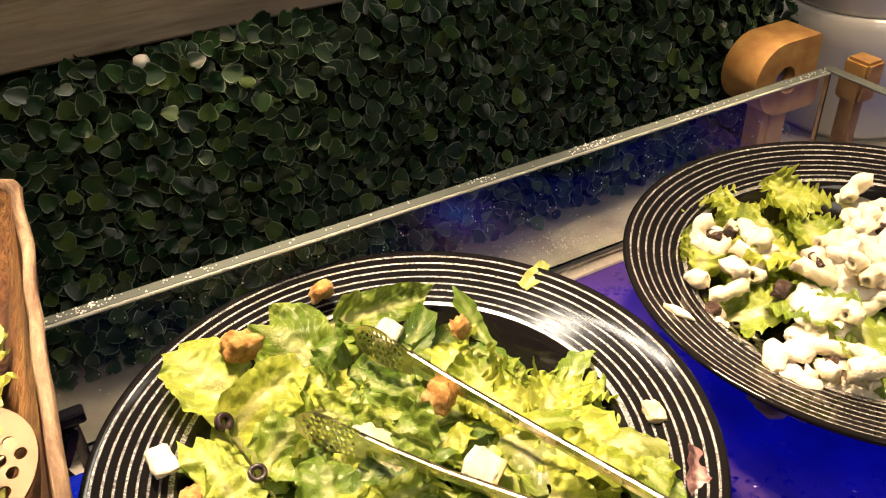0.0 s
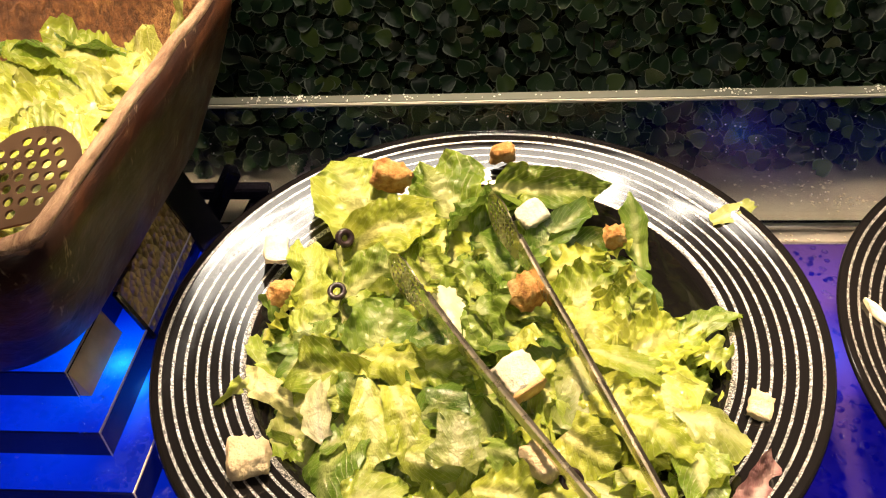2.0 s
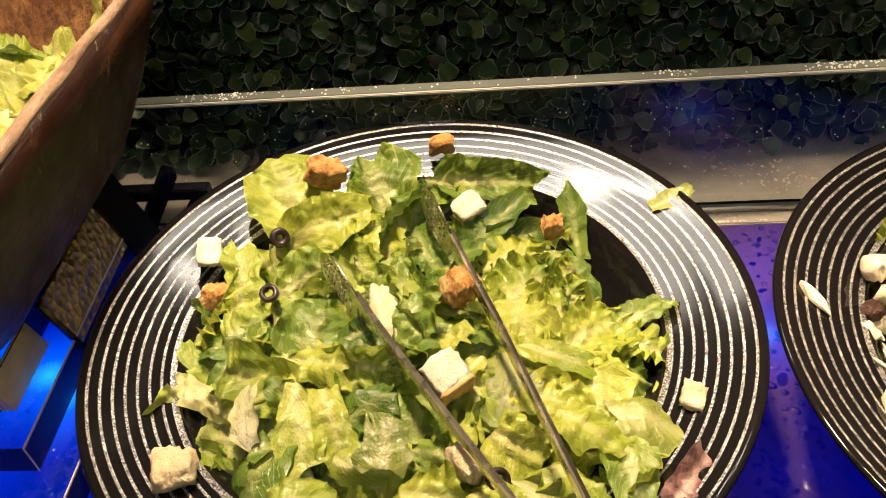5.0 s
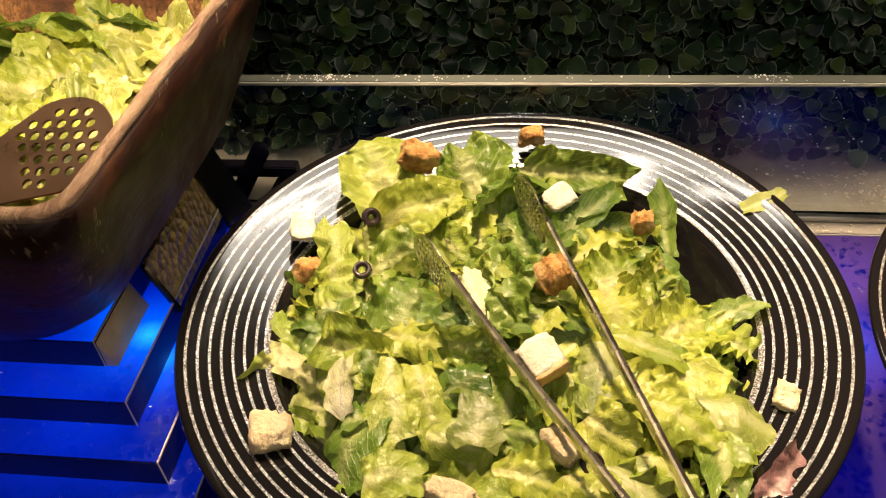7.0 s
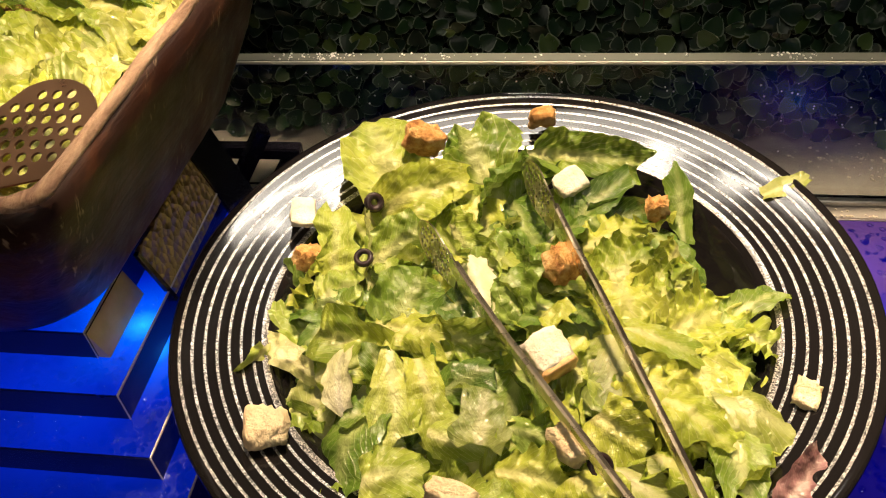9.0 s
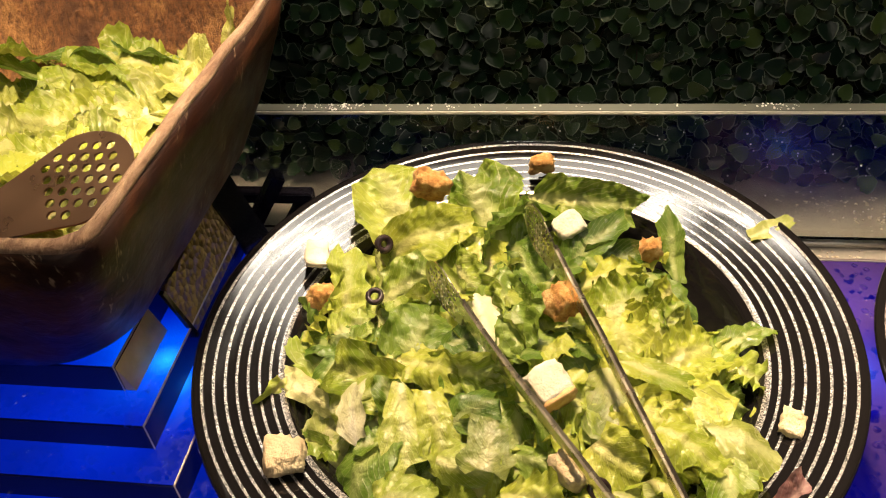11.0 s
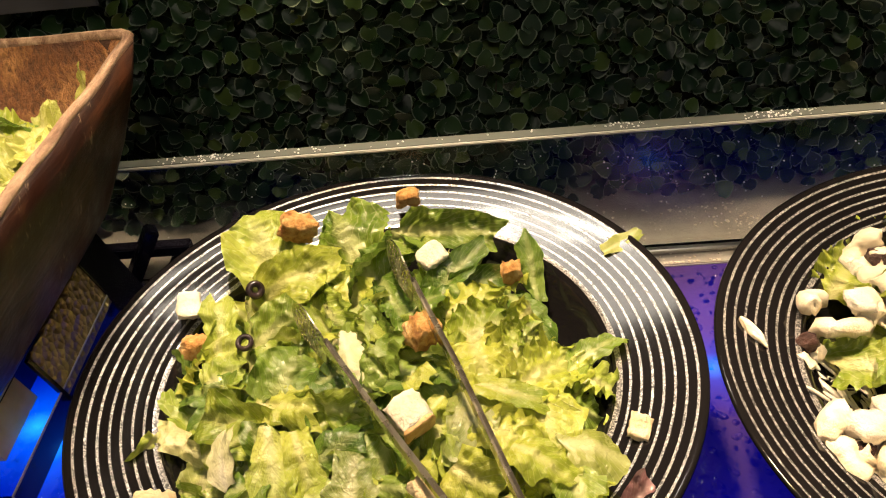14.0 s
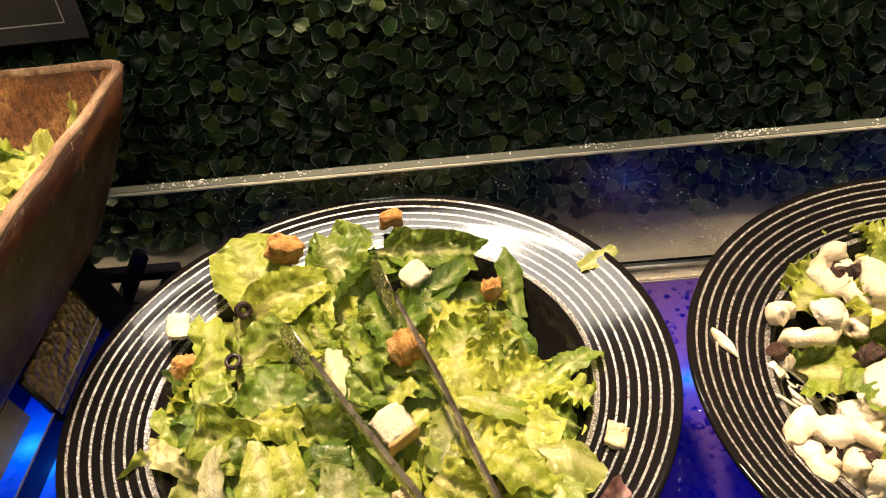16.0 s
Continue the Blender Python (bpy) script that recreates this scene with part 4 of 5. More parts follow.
# small shreds on edge in the gaps
for k in range(70):
    a, r = k * 2.39996 + 0.4, 0.128 * math.sqrt((k + 0.5) / 70)
    x, y = P1.x - 0.006 + r * math.cos(a) + rng.uniform(-0.008, 0.008), P1.y - 0.010 + r * math.sin(a) + rng.uniform(-0.008, 0.008)
    if any(math.hypot(x - gx, y - gy) < gr for gx, gy, gr in GAPS):
        continue
    seed += 1
    m = rng.choice((M_FRILLY, M_FRILLY, M_ROMAINE)) if x > 0.24 else rng.choice((M_DARKLEAF, M_ROMAINE, M_ROMAINE))
    add_leaf(salad, seed, (x, y, dome(x, y) + rng.uniform(0.002, 0.010)), (rng.uniform(0.012, 0.02), rng.uniform(0.02, 0.034)), (rng.gauss(25, 28), rng.gauss(0, 38), rng.uniform(0, 360)), m, FRILLED if m is M_FRILLY else COARSE, torn=0.6, curl=rng.uniform(-0.5, 1.6), keel=rng.uniform(-0.4, 0.6))
seed += 1
add_leaf(salad, seed, (0.327, 0.272, 0.899), (0.022, 0.032), (20, 25, -35), M_RED, COARSE, name="red_lettuce_leaf")
add_leaf(salad, 905, (0.350, 0.471, 0.9010), (0.014, 0.030), (13, 10, -68), M_GREY, FLAT, curl=0.1, sway=0.0005, torn=0.3, fold=0.051)

put(salad, lump(1, 0.017, 0.010, 0.014, 0.3, 5), "crouton", M_TOAST, (0.203, 0.532, 0.906), (20, 10, 15), "toasted orange-brown crouton")
put(salad, lump(2, 0.024, 0.017, 0.017, 0.3, 7), "crouton", M_TOAST, (0.1305, 0.4890, 0.9200), (15, 20, 20), "toasted orange-brown crouton")
put(salad, lump(3, 0.019, 0.018, 0.017, 0.26, 7), "crouton", M_TOAST, (0.2210, 0.3822, 0.9190), (10, 25, 40), "toasted brown crouton")
put(salad, lump(4, 0.014, 0.012, 0.013, 0.35, 6), "crouton", M_TOAST, (0.275, 0.454, 0.897), (0, 10, 10), "toasted pale crouton")
put(salad, lump(5, 0.015, 0.012, 0.013, 0.35, 6), "crouton", M_TOAST, (0.0693, 0.4047, 0.8940), (10, 20, 60), "toasted pale crouton")
put(salad, lump(6, 0.019, 0.019, 0.016, 0.3, 7), "bread_cube", M_BREAD, (0.0804, 0.2816, 0.8990), (5, 8, 20), "pale soft bread cube")
cheese = put(salad, lump(7, 0.021, 0.020, 0.012, 0.2, 6), "fried_cheese", M_FETA, (0.2149, 0.3229, 0.9170), (14, -10, 35), "white cheese cube with browned sides")
put(cheese, lump(27, 0.020, 0.003, 0.014, 0.2), "browned_side", M_BROWNTOP, cheese.matrix_basis.translation + salad.matrix_world.translation - Vector((0, 0, 0)), (0, 0, 0)).matrix_basis = pose(0, -0.0100, -0.001)
put(salad, lump(8, 0.019, 0.017, 0.007, 0.16, 5), "feta", M_FETA, (0.2228, 0.4604, 0.9100), (18, -12, 35), "white feta cube")
put(salad, lump(9, 0.015, 0.020, 0.006, 0.2, 5), "feta", M_FETA, (0.062, 0.433, 0.904), (14, 10, 10), "white feta cube")
put(salad, lump(10, 0.024, 0.010, 0.007, 0.3, 4), "bread_cube", M_BREAD, (0.176, 0.252, 0.903), (10, 0, -15), "pale soft bread cube")
put(salad, lump(11, 0.012, 0.015, 0.006, 0.3, 6), "crumb", M_BREAD, (0.338, 0.322, 0.8965), (10, 10, -20), "pale crumb")
put(salad, lump(12, 0.012, 0.020, 0.010, 0.3, 4), "bread_cube", M_BREAD, (0.226, 0.274, 0.914), (5, 15, 35), "pale soft bread cube")


def ring_slice(R, r):
    bm = bmesh.new()
    n, k = 20, 8
    vs = [[bm.verts.new(((R + r * math.cos(2 * math.pi * j / k)) * math.cos(2 * math.pi * i / n), (R + r * math.cos(2 * math.pi * j / k)) * math.sin(2 * math.pi * i / n), 1.3 * r * math.sin(2 * math.pi * j / k))) for j in range(k)] for i in range(n)]
    for i in range(n):
        for j in range(k):
            bm.faces.new((vs[i][j], vs[(i + 1) % n][j], vs[(i + 1) % n][(j + 1) % k], vs[i][(j + 1) % k]))
    return bm


put(salad, ring_slice(0.0042, 0.0017), "olive_slice", M_OLIVE, (0.1079, 0.3939, 0.9060), (22, 4, 0), "black olive slice")
put(salad, ring_slice(0.0042, 0.0024), "olive_slice", M_OLIVE, (0.1031, 0.4477, 0.9010), (50, 20, 20), "black olive slice")
put(salad, ring_slice(0.0045, 0.0018), "olive_slice", M_OLIVE, (0.240, 0.268, 0.908), (40, 10, 20), "black olive slice")


# ---- tongs ----
def perforated(outline, holes, thick):
    """A flat plate in the xy plane with the given outline and round or long holes (x, y, rx, ry) cut through it."""
    cu = bpy.data.curves.new("cutout", "CURVE")
    cu.dimensions, cu.fill_mode, cu.extrude = "2D", "BOTH", thick / 2

    def loop(pts):
        s = cu.splines.new("POLY")
        s.points.add(len(pts) - 1)
        for p, (x, y) in zip(s.points, pts):
            p.co = (x, y, 0, 1)
        s.use_cyclic_u = True

    loop(outline)
    for x, y, rx, ry in holes:
        loop([(x + rx * math.cos(2 * math.pi * i / 10), y + ry * math.sin(2 * math.pi * i / 10)) for i in range(10)])
    ob = bpy.data.objects.new("cutout", cu)
    scene.collection.objects.link(ob)
    bpy.context.view_layer.update()
    me = bpy.data.meshes.new_from_object(ob.evaluated_get(bpy.context.evaluated_depsgraph_get()))
    bpy.data.objects.remove(ob)
    bpy.data.curves.remove(cu)
    return me


def head_outline(l, w):
    pts = []
    for i in range(25):
        a = math.pi * i / 24
        pts.append((l * (0.55 + 0.45 * math.sin(a)), w / 2 * math.cos(a)))
    return [(0, w * 0.32)] + pts + [(0, -w * 0.32)]


def tong_arm(parent, tip, mid, end):
    """One arm: a perforated head at the tip and a channel-shaped strip standing on edge."""
    tip, mid, end = Vector(tip), Vector(mid), Vector(end)
    d = (tip - mid).normalized()
    up = (Vector((0, 0, 1)) - d * d.z).normalized()
    up = (up + 0.08 * d.cross(up)).normalized()
    up = (up + 0.1 * d.cross(up)).normalized()
    side = up.cross(d)
    holes = [(0.008 + 0.0040 * i + (0.0020 if j % 2 else 0), (j - 2) * 0.0043, 0.00150, 0.00165) for i in range(10) for j in range(5) if 0.008 + 0.0040 * i < 0.046 - abs(j - 2) * 0.003]
    me = perforated(head_outline(0.05, 0.025), holes, 0.0008)
    me.materials.clear()
    me.materials.append(M_TONG)
    start = tip - d * 0.05
    m = Matrix((d, up, side)).transposed().to_4x4()
    m.translation = start
    head = part("head", me, M_TONG, parent, "perforated steel head", m)
    pts = [start + d * 0.004, start * 0.6 + mid * 0.4, mid, mid * 0.5 + end * 0.5, end]
    bm = bmesh.new()
    rows = []
    n = len(pts)
    for i, p in enumerate(pts):
        dd = (pts[max(i - 1, 0)] - pts[min(i + 1, n - 1)]).normalized()
        uu = (Vector((0, 0, 1)) - dd * dd.z).normalized()
        uu = (uu + 0.08 * dd.cross(uu)).normalized()
        ss = uu.cross(dd)
        h = (0.0074, 0.0048, 0.0031, 0.0030, 0.0030)[i]
        prof = [(-0.0032, h), (-0.0012, h + 0.0006), (0, h), (0.0004, 0), (0, -h), (-0.0012, -h - 0.0006), (-0.0032, -h), (-0.0032, -h + 0.001), (-0.0014, -h + 0.0012), (-0.0008, 0), (-0.0014, h - 0.0012), (-0.0032, h - 0.001)]
        rows.append([bm.verts.new(p + ss * a + uu * b) for a, b in prof])
    for ra, rb in zip(rows, rows[1:]):
        k = len(ra)
        for i in range(k):
            bm.faces.new((ra[i], ra[(i + 1) % k], rb[(i + 1) % k], rb[i]))
    bm.faces.new(rows[0])
    bm.faces.new(rows[-1][::-1])
    bmesh.ops.recalc_face_normals(bm, faces=bm.faces[:])
    part("arm", bm, M_TONG, parent, smooth=False)


tongs = thing("salad_tongs", (0, 0, 0), "polished steel salad tongs with perforated heads, lying on the salad", "tongs")
tong_arm(tongs, (0.196, 0.4525, 0.928), (0.2394, 0.3456, 0.929), (0.3095, 0.140, 0.940))
tong_arm(tongs, (0.138, 0.4098, 0.917), (0.1928, 0.3257, 0.922), (0.3100, 0.140, 0.943))
part("hinge", tube([(0.303, 0.138, 0.942), (0.311, 0.134, 0.942), (0.319, 0.136, 0.942)], 0.007, 12), M_TONG, tongs, "steel hinge")

# ---- pasta salad ----
pasta = thing("pasta_salad", P2 + Vector((0, 0, 0.037)), "creamy macaroni salad with raisins on frilly lettuce", "salad")


def macaroni(seed):
    r = random.Random(seed)
    bend, R, rad = r.uniform(1.3, 2.1), r.uniform(0.010, 0.014), r.uniform(0.0056, 0.0074)
    n = 9
    pts = [(R * math.cos(bend * (i / (n - 1) - 0.5)), R * math.sin(bend * (i / (n - 1) - 0.5)) * 1.25, 0) for i in range(n)]
    bm = tube(pts, [rad * (1 + 0.1 * math.sin(i + seed)) for i in range(n)], 10, False)
    hole = tube(pts, rad * 0.36, 8, False)
    me = bpy.data.meshes.new("bore")
    hole.to_mesh(me)
    hole.free()
    bm.from_mesh(me)
    bm.verts.ensure_lookup_table()
    a0, b0 = 0, n * 10
    for k in range(10):
        j = k * 8 // 10
        j2 = (k + 1) * 8 // 10
        for ra, rb in ((a0, b0), (a0 + (n - 1) * 10, b0 + (n - 1) * 8)):
            q = [bm.verts[ra + k], bm.verts[ra + (k + 1) % 10], bm.verts[rb + j2 % 8], bm.verts[rb + j % 8]]
            q = list(dict.fromkeys(q))
            if len(q) > 2:
                bm.faces.new(q)
    off = Vector((seed, seed * 3, 1))
    for v in bm.verts:
        v.co += 0.0036 * Vector((noise.noise(off + v.co * 150), noise.noise(off + v.co * 150 + Vector((9, 0, 0))), noise.noise(off + v.co * 150 + Vector((0, 9, 0)))))
    bmesh.ops.recalc_face_normals(bm, faces=bm.faces[:])
    return mesh_of(bm, "macaroni", M_PASTA)


mac = [macaroni(s) for s in range(5)]
rng = random.Random(21)


def pdome(x, y):
    r = math.hypot(x - P2.x, y - P2.y) / 0.14
    return 0.868 + 0.036 * max(0.0, 1 - r * r)


for k in range(30):
    a, r = k * 2.39996, 0.115 * math.sqrt((k + 0.5) / 30)
    x, y = P2.x + r * math.cos(a), P2.y + r * math.sin(a)
    if math.hypot(x - 0.470, y - 0.350) < 0.05:
        continue
    seed += 1
    add_leaf(pasta, seed, (x, y, pdome(x, y) - 0.020), (0.045, 0.055), (rng.uniform(-15, 15), rng.uniform(-15, 15), rng.uniform(0, 360)), M_FRILLY, FRILLED)
for x, y, z, s, m in ((0.484, 0.437, 0.888, 0.036, M_FRILLY), (0.496, 0.452, 0.887, 0.036, M_FRILLY), (0.530, 0.478, 0.886, 0.044, M_FRILLY), (0.556, 0.474, 0.892, 0.046, M_FRILLY), (0.600, 0.462, 0.894, 0.046, M_FRILLY),
                      (0.580, 0.44, 0.904, 0.05, M_FRILLY), (0.535, 0.43, 0.902, 0.042, M_FRILLY), (0.520, 0.40, 0.902, 0.042, M_FRILLY), (0.560, 0.40, 0.906, 0.044, M_FRILLY)):
    seed += 1
    add_leaf(pasta, seed, (x, y, z), (s, s * 1.1), (rng.uniform(0, 30), rng.uniform(-20, 20), rng.uniform(0, 360)), m, FRILLED)
for base, tip, w, m, style in (((0.460, 0.376, 0.884), (0.540, 0.338, 0.902), 0.042, M_FRILLY, FRILLED), ((0.490, 0.372, 0.894), (0.500, 0.318, 0.908), 0.05, M_ROMAINE, COARSE), ((0.52, 0.33, 0.902), (0.475, 0.268, 0.899), 0.055, M_ROMAINE, COARSE)):
    seed += 1
    base, tip = Vector(base), Vector(tip)
    add_leaf(pasta, seed, (base + tip) / 2, (w, (tip - base).length), between(base, tip, 0), m, style)
CL = ((0.480, 0.405, 0.010, 4), (0.509, 0.446, 0.010, 5), (0.507, 0.417, 0.012, 4), (0.441, 0.386, 0.004, 2), (0.448, 0.305, 0.010, 5), (0.466, 0.285, 0.012, 5), (0.490, 0.322, 0.012, 4), (0.545, 0.36, 0.022, 8), (0.575, 0.36, 0.022, 8), (0.59, 0.32, 0.028, 9), (0.545, 0.31, 0.018, 6), (0.62, 0.38, 0.024, 6))
for cx, cy, s, n in CL:
    for i in range(n):
        x, y = rng.gauss(cx, s * 0.6), rng.gauss(cy, s * 0.6)
        if math.hypot(x - 0.478, y - 0.358) < 0.022:
            continue
        part("macaroni", mac[rng.randrange(5)], M_PASTA, pasta, m=Matrix.Translation(Vector((x, y, pdome(x, y) + rng.uniform(0.006, 0.024))) - pasta.matrix_world.translation) @ Euler((rng.uniform(-0.7, 0.7), rng.uniform(-0.7, 0.7), rng.uniform(0, 6.28))).to_matrix().to_4x4())


def blob(seed, sx, sy, sz):
    """A rounded clot of dressing."""
    bm = bmesh.new()
    bmesh.ops.create_icosphere(bm, subdivisions=3, radius=1)
    off = Vector((seed * 1.7, seed * 0.9, 3))
    for v in bm.verts:
        d = v.co * (1 + 0.35 * noise.noise(off + v.co * 1.4) + 0.18 * noise.noise(off + v.co * 3.5))
        v.co = Vector((d.x * sx, d.y * sy, d.z * sz))
    return bm


for i, (cx, cy, s, n) in enumerate(CL):
    for k in range(max(1, n // 3)):
        x, y = rng.gauss(cx, s * 0.55), rng.gauss(cy, s * 0.55)
        put(pasta, blob(10 * i + k, rng.uniform(0.011, 0.017), rng.uniform(0.008, 0.012), rng.uniform(0.005, 0.008)), "dressing", M_CREAM, (x, y, pdome(x, y) + rng.uniform(0.008, 0.02)), (rng.uniform(-20, 20), rng.uniform(-20, 20), rng.uniform(0, 360)), "clot of cream dressing")
for i in range(26):
    cx, cy, s, n = CL[4 + i % 8]
    x, y = rng.gauss(cx, s * 0.9), rng.gauss(cy, s * 0.9)
    if math.hypot(x - 0.470, y - 0.350) < 0.026:
        continue
    put(pasta, blob(300 + i, rng.uniform(0.014, 0.022), rng.uniform(0.012, 0.018), rng.uniform(0.004, 0.007)), "dressing", M_CREAM, (x, y, pdome(x, y) + rng.uniform(0.003, 0.010)), (rng.uniform(-12, 12), rng.uniform(-12, 12), rng.uniform(0, 360)), "pool of cream dressing")
for i in range(11):
    cx, cy, s, n = rng.choice(CL)
    x, y = rng.gauss(cx, s * 0.5), rng.gauss(cy, s * 0.5)
    put(pasta, lump(60 + i, 0.014, 0.010, 0.008, 0.4, 4), "raisin", M_RAISIN, (x, y, pdome(x, y) + 0.017), (rng.uniform(-30, 30), rng.uniform(-30, 30), rng.uniform(0, 360)))
for x, y in ((0.447, 0.283), (0.459, 0.277), (0.493, 0.366)):
    put(pasta, lump(int(x * 9000), 0.015, 0.011, 0.009, 0.4, 4), "raisin", M_RAISIN, (x, y, pdome(x, y) + 0.008), (10, 0, rng.uniform(0, 360)))
smear = bmesh.new()
for i in range(15):
    x0, y0, a = rng.uniform(0.452, 0.484), rng.uniform(0.340, 0.378), rng.gauss(-0.5, 0.5)
    pts = []
    for k in range(9):
        x, y = x0 + 0.003 * k * math.cos(a), y0 + 0.003 * k * math.sin(a)
        a += rng.gauss(0, 0.65)
        rr = math.hypot(x - P2.x, y - P2.y)
        zz = 0.0395 + max(0, rr - 0.09) * 0.4 + max(0, rr - 0.11) * 0.53
        pts.append((x, y, P2.z + zz))
    w = rng.uniform(0.001, 0.003)
    tb = tube(pts, [w * math.sin(math.pi * (k + 0.6) / 9.2) for k in range(9)], 6)
    tb.verts.index_update()
    for v in tb.verts:
        v.co.z = v.co.z * 0.3 + 0.7 * pts[min(8, v.index // 6 if v.index >= 0 else 4)][2]
    tm = bpy.data.meshes.new("smear")
    tb.to_mesh(tm)
    tb.free()
    smear.from_mesh(tm)
for i in range(26):
    a = rng.uniform(2.6, 3.9)
    r0 = rng.uniform(0.105, 0.135)
    zz = 0.047 + (r0 - 0.11) * 1.1
    p = Vector((P2.x + r0 * math.cos(a), P2.y + r0 * math.sin(a), P2.z + max(0.041, zz + 0.002)))
    bmesh.ops.create_icosphere(smear, subdivisions=2, radius=1, matrix=Matrix.Translation(p) @ Matrix.Rotation(a, 4, "Z") @ Matrix.Rotation(-0.75, 4, "Y") @ Matrix.Diagonal((rng.uniform(0.004, 0.013), rng.uniform(0.001, 0.003), 0.0008, 1)))
sm = part("dressing_smear", smear, M_CREAM, pasta, "smeared white dressing", Matrix.Translation(-pasta.matrix_world.translation))
put(pasta, blob(77, 0.0032, 0.0115, 0.0022), "macaroni_bit", M_PASTA, (0.414, 0.386, 0.8990), (8, -8, 25), "stray bit of macaroni on the rim")


# ---- wooden bowl of romaine ----
def rounded(x0, x1, y0, y1, r, z, n=7, shear=0.0):
    pts = []
    for cx, cy, a0 in ((x1 - r, y1 - r, 0), (x0 + r, y1 - r, 90), (x0 + r, y0 + r, 180), (x1 - r, y0 + r, 270)):
        for i in range(n):
            a = radians(a0 + 90 * i / (n - 1))
            x, y = cx + r * math.cos(a), cy + r * math.sin(a)
            pts.append(Vector((x + shear * (y - 0.41), y, z)))
    # fill the long sides
    out = []
    for i, p in enumerate(pts):
        q = pts[(i + 1) % len(pts)]
        out.append(p)
        k = int((q - p).length / 0.02)
        out += [p.lerp(q, j / (k + 1)) for j in range(1, k + 1)]
    return out


def loft(rings):
    """Skins rings that all have the same count of points."""
    bm = bmesh.new()
    vs = [[bm.verts.new(p) for p in ring] for ring in rings]
    for a, b in zip(vs, vs[1:]):
        for i in range(len(a)):
            j = (i + 1) % len(a)
            bm.faces.new((a[i], a[j], b[j], b[i]))
    bm.faces.new(vs[0][::-1])
    bm.faces.new(vs[-1])
    return bm


def same_count(x0, x1, y0, y1, r, z, shear, n=132):
    pts = rounded(x0, x1, y0, y1, r, z, 9, shear)
    loop = pts + [pts[0]]
    lens = [0]
    for a, b in zip(loop, loop[1:]):
        lens.append(lens[-1] + (b - a).length)
    out, k = [], 0
    for i in range(n):
        s = lens[-1] * i / n
        while lens[k + 1] < s:
            k += 1
        out.append(loop[k].lerp(loop[k + 1], (s - lens[k]) / max(lens[k + 1] - lens[k], 1e-9)))
    return out


wooden_bowl = thing("wooden_bowl", (-0.14, 0.41, 0.9265), "dark oiled rectangular wooden bowl with worn pale rim, heaped with romaine", "bowl")
SH = 0.046
outer = [(-0.25, -0.021, 0.316, 0.480, 0.045, 0.9265), (-0.262, -0.009, 0.305, 0.495, 0.042, 0.934), (-0.275, 0.004, 0.295, 0.512, 0.036, 0.95), (-0.292, 0.0185, 0.283, 0.531, 0.026, 0.985), (-0.305, 0.029, 0.276, 0.545, 0.019, 1.018), (-0.31, 0.0345, 0.272, 0.553, 0.015, 1.0440)]
inner = [(-0.3032, 0.0284, 0.2788, 0.5470, 0.012, 1.0430), (-0.295, 0.020, 0.288, 0.535, 0.018, 1.02), (-0.277, 0.004, 0.303, 0.513, 0.026, 0.985), (-0.255, -0.024, 0.325, 0.480, 0.036, 0.955)]
bm = loft([same_count(*o, SH) for o in outer] + [same_count(*o, SH) for o in inner])
for v in bm.verts:
    v.co += 0.0022 * Vector((noise.noise(v.co * 22), noise.noise(v.co * 22 + Vector((5, 0, 0))), 0.6 * noise.noise(v.co * 30)))
bmesh.ops.recalc_face_normals(bm, faces=bm.faces[:])
part("body", bm, M_WOOD, wooden_bowl, "carved dark wooden body", Matrix.Translation(-wooden_bowl.matrix_world.translation))
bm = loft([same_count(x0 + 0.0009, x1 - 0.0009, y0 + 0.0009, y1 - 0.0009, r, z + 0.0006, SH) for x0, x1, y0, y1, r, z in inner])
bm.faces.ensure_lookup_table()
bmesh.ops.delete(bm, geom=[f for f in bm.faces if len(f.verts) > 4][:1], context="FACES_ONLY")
part("lining", bm, M_BRIGHTWOOD, wooden_bowl, "rough orange-brown carved inside", Matrix.Translation(-wooden_bowl.matrix_world.translation))
bm = loft([same_count(-0.3095, 0.034, 0.2725, 0.5525, 0.015, 1.0425, SH), same_count(-0.3100, 0.0348, 0.2720, 0.5533, 0.015, 1.0445, SH), same_count(-0.3085, 0.0335, 0.2735, 0.5518, 0.014, 1.0475, SH),
           same_count(-0.3045, 0.0298, 0.2775, 0.5480, 0.013, 1.0478, SH), same_count(-0.303, 0.0280, 0.2790, 0.5465, 0.012, 1.0435, SH), same_count(-0.3032, 0.0283, 0.2788, 0.5468, 0.012, 1.041, SH)])
bmesh.ops.delete(bm, geom=[f for f in bm.faces if len(f.verts) > 4], context="FACES_ONLY")
for v in bm.verts:
    v.co += 0.0022 * Vector((noise.noise(v.co * 22), noise.noise(v.co * 22 + Vector((5, 0, 0))), 0.6 * noise.noise(v.co * 30)))
bmesh.ops.recalc_face_normals(bm, faces=bm.faces[:])
part("rim", bm, M_RIMWOOD, wooden_bowl, "worn pale wooden rim", Matrix.Translation(-wooden_bowl.matrix_world.translation))

romaine = thing("romaine_heap", (-0.14, 0.41, 0.957), "heap of cut romaine lettuce in the wooden bowl", "lettuce")
rng = random.Random(33)
for k in range(40):
    x, y = -0.275 + 0.25 * rng.random(), 0.315 + 0.17 * rng.random()
    seed += 1
    add_leaf(romaine, seed, (x, y, 0.986 + 0.012 * (k / 40)), (rng.uniform(0.035, 0.055), rng.uniform(0.05, 0.08)), (rng.gauss(0, 14), rng.gauss(0, 14), rng.uniform(0, 360)), rng.choice((M_ROMAINE, M_DARKLEAF, M_HEART)), CRINKLED, cell=0.0026)
